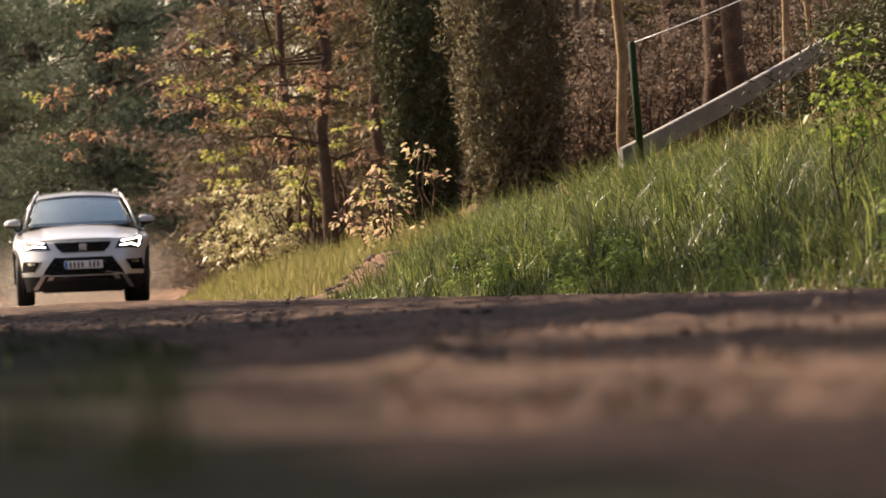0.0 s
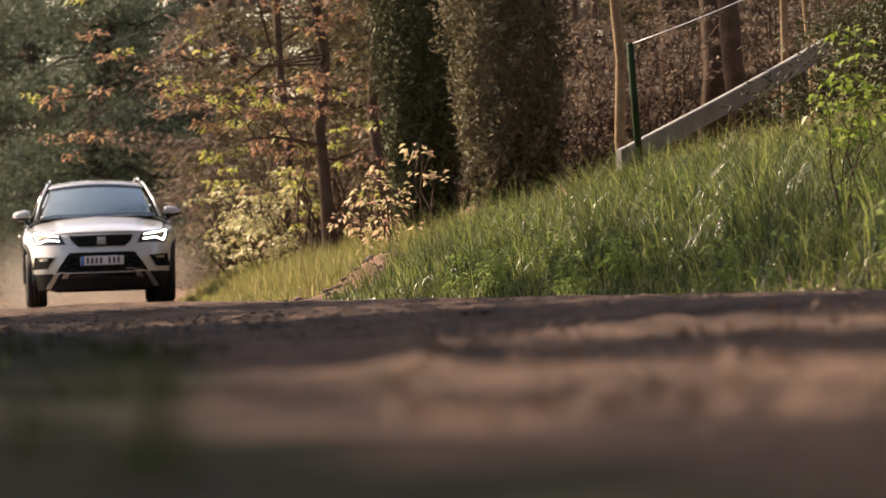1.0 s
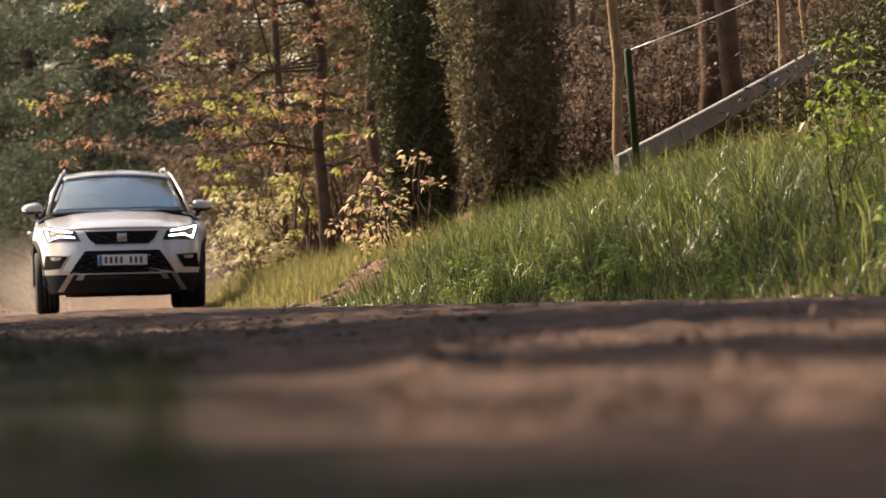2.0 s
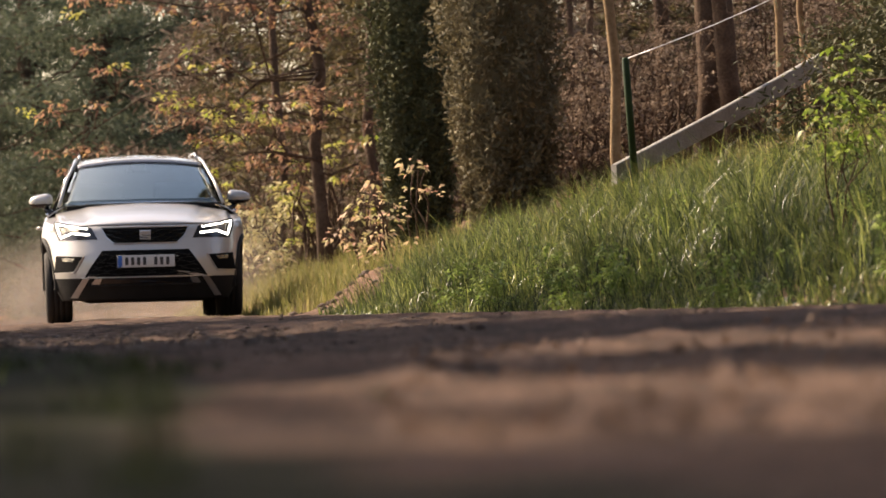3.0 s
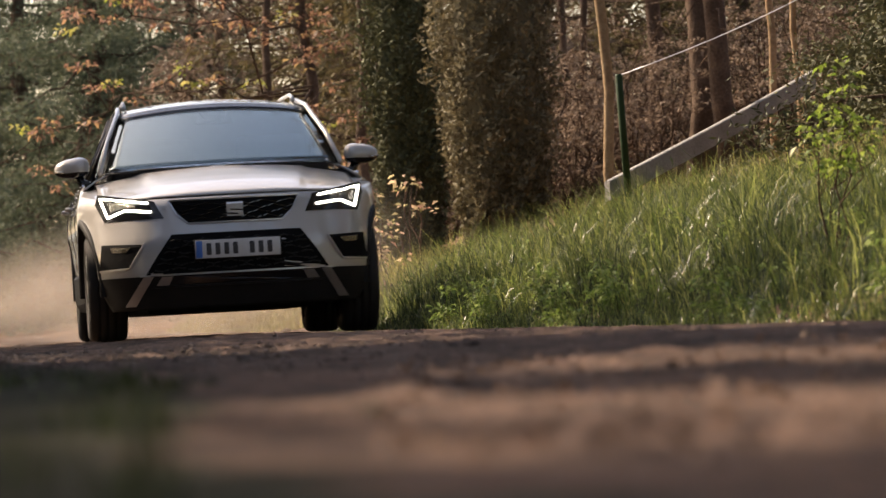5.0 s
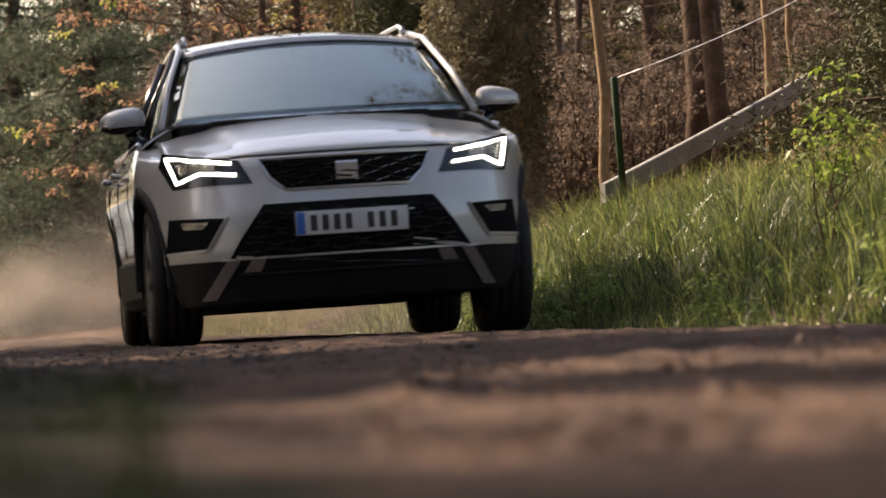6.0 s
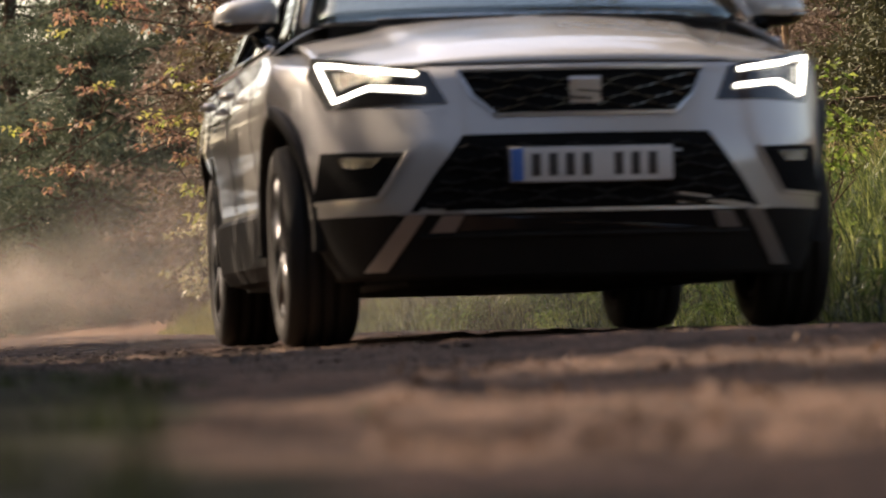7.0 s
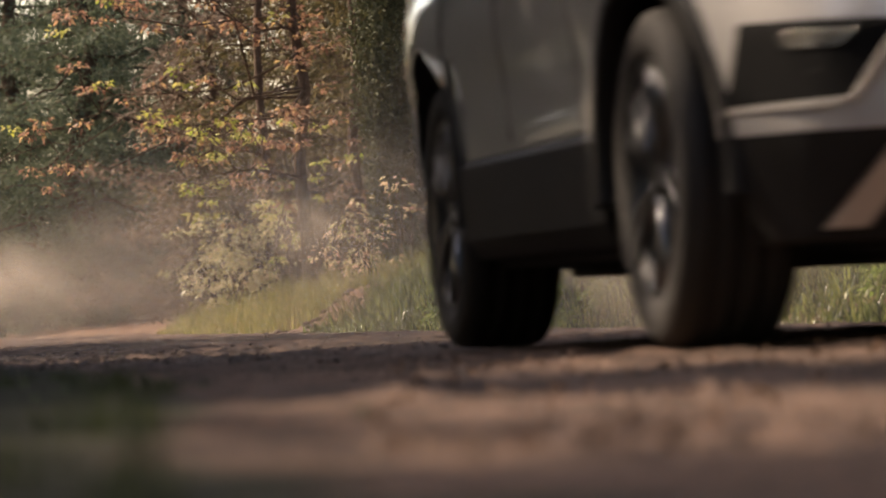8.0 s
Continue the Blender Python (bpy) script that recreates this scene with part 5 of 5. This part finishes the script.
def dust_material():
    m = bpy.data.materials.new("road_dust")
    m.use_nodes = True
    nt = m.node_tree
    nt.nodes.remove(nt.nodes["Principled BSDF"])
    uv = nt.nodes.new("ShaderNodeUVMap")
    uv.uv_map = "rim"
    grad = nt.nodes.new("ShaderNodeVectorMath")
    grad.operation = "DISTANCE"
    grad.inputs[1].default_value = (0.5, 0.5, 0.0)
    wire(nt, uv.outputs[0], grad.inputs[0])
    fall = nt.nodes.new("ShaderNodeMapRange")
    fall.interpolation_type = "SMOOTHERSTEP"
    fall.inputs["From Min"].default_value, fall.inputs["From Max"].default_value = 0.5, 0.0
    fall.inputs["To Min"].default_value, fall.inputs["To Max"].default_value = 0.0, 0.45
    wire(nt, grad.outputs["Value"], fall.inputs["Value"])
    co, noi = nt.nodes.new("ShaderNodeTexCoord"), nt.nodes.new("ShaderNodeTexNoise")
    noi.inputs["Scale"].default_value, noi.inputs["Detail"].default_value = 1.1, 3
    wire(nt, co.outputs["Object"], noi.inputs["Vector"])
    thick = nt.nodes.new("ShaderNodeMapRange")
    thick.inputs["From Min"].default_value, thick.inputs["From Max"].default_value = 0.2, 0.7
    wire(nt, noi.outputs["Fac"], thick.inputs["Value"])
    mul = nt.nodes.new("ShaderNodeMath")
    mul.operation = "MULTIPLY"
    wire(nt, fall.outputs[0], mul.inputs[0])
    wire(nt, thick.outputs[0], mul.inputs[1])
    dif, tra, both = nt.nodes.new("ShaderNodeBsdfDiffuse"), nt.nodes.new("ShaderNodeBsdfTranslucent"), nt.nodes.new("ShaderNodeMixShader")
    for n in (dif, tra):
        n.inputs[0].default_value = (0.50, 0.43, 0.36, 1)
    both.inputs[0].default_value = 0.5
    wire(nt, dif.outputs[0], both.inputs[1])
    wire(nt, tra.outputs[0], both.inputs[2])
    see, mix = nt.nodes.new("ShaderNodeBsdfTransparent"), nt.nodes.new("ShaderNodeMixShader")
    wire(nt, mul.outputs[0], mix.inputs[0])
    wire(nt, see.outputs[0], mix.inputs[1])
    wire(nt, both.outputs[0], mix.inputs[2])
    wire(nt, mix.outputs[0], nt.nodes["Material Output"].inputs[0])
    return m


DUST = dust_material()
drng = np.random.default_rng(77)
DUST_MESHES = [dust_cloud_mesh(drng, np.array([0.8, 1.6, 0.4]), 1, 160) for k in range(3)]
DUSTS = []
# when each cloud is left behind by the car, and how it lies
for k, t0 in enumerate([-0.6, 2.2, 4.2, 5.6, 6.7, 7.4, 7.75]):
    ob = new("dust_cloud", DUST_MESHES[k % 3])
    tagged(ob, "thin cloud of pale brown road dust in the air", "dust cloud", "dust behind the car", "stuff")
    DUSTS.append((ob, t0, drng.uniform(-0.4, 0.1) + (0.5 if t0 > 6 else 0.0), drng.uniform(-18, 18)))


def dust_pose(t, t0, off, turn):
    s = min(t, t0)
    if s >= 0:
        flat = car_poses(s)[0]
    else:
        flat = pose(-4.96 + 0.75 * s, 69.22 - 7.3 * s, 0, 0, 0, 5.3)
    p = flat @ Vector((off, 4.6, 0.0))
    e = max(0.0, t - t0)
    slide = 2.2 * (1 - math.exp(-e / 0.5))
    return pose(p.x + 0.25 * slide * 0.1 - 0.10 * e, p.y - slide, 0.02 + 0.05 * e, 0, 0, turn + 3.0 * e)


def motions():
    walk(CAR, [(k / 10, car_poses(k / 10)[1]) for k in range(81)])
    for tyre, wx, wy, s in WHEELS:
        rows, spun, last = [], 0.0, None
        for k in range(241):
            t = k / 30
            flat, tilted = car_poses(t)
            here = flat.translation
            if last is not None:
                spun += (here - last).length / TYRE_R
            last = here
            m = tilted.inverted() @ flat @ pose(wx, wy, TYRE_R) @ Matrix.Rotation(spun, 4, "X") @ (Matrix() if s > 0 else Matrix.Rotation(math.pi, 4, "Z"))
            rows.append((t, m))
        walk(tyre, rows)
    for ob, t0, off, turn in DUSTS:
        walk(ob, [(k / 5, dust_pose(k / 5, t0, off, turn)) for k in range(41)])


motions()
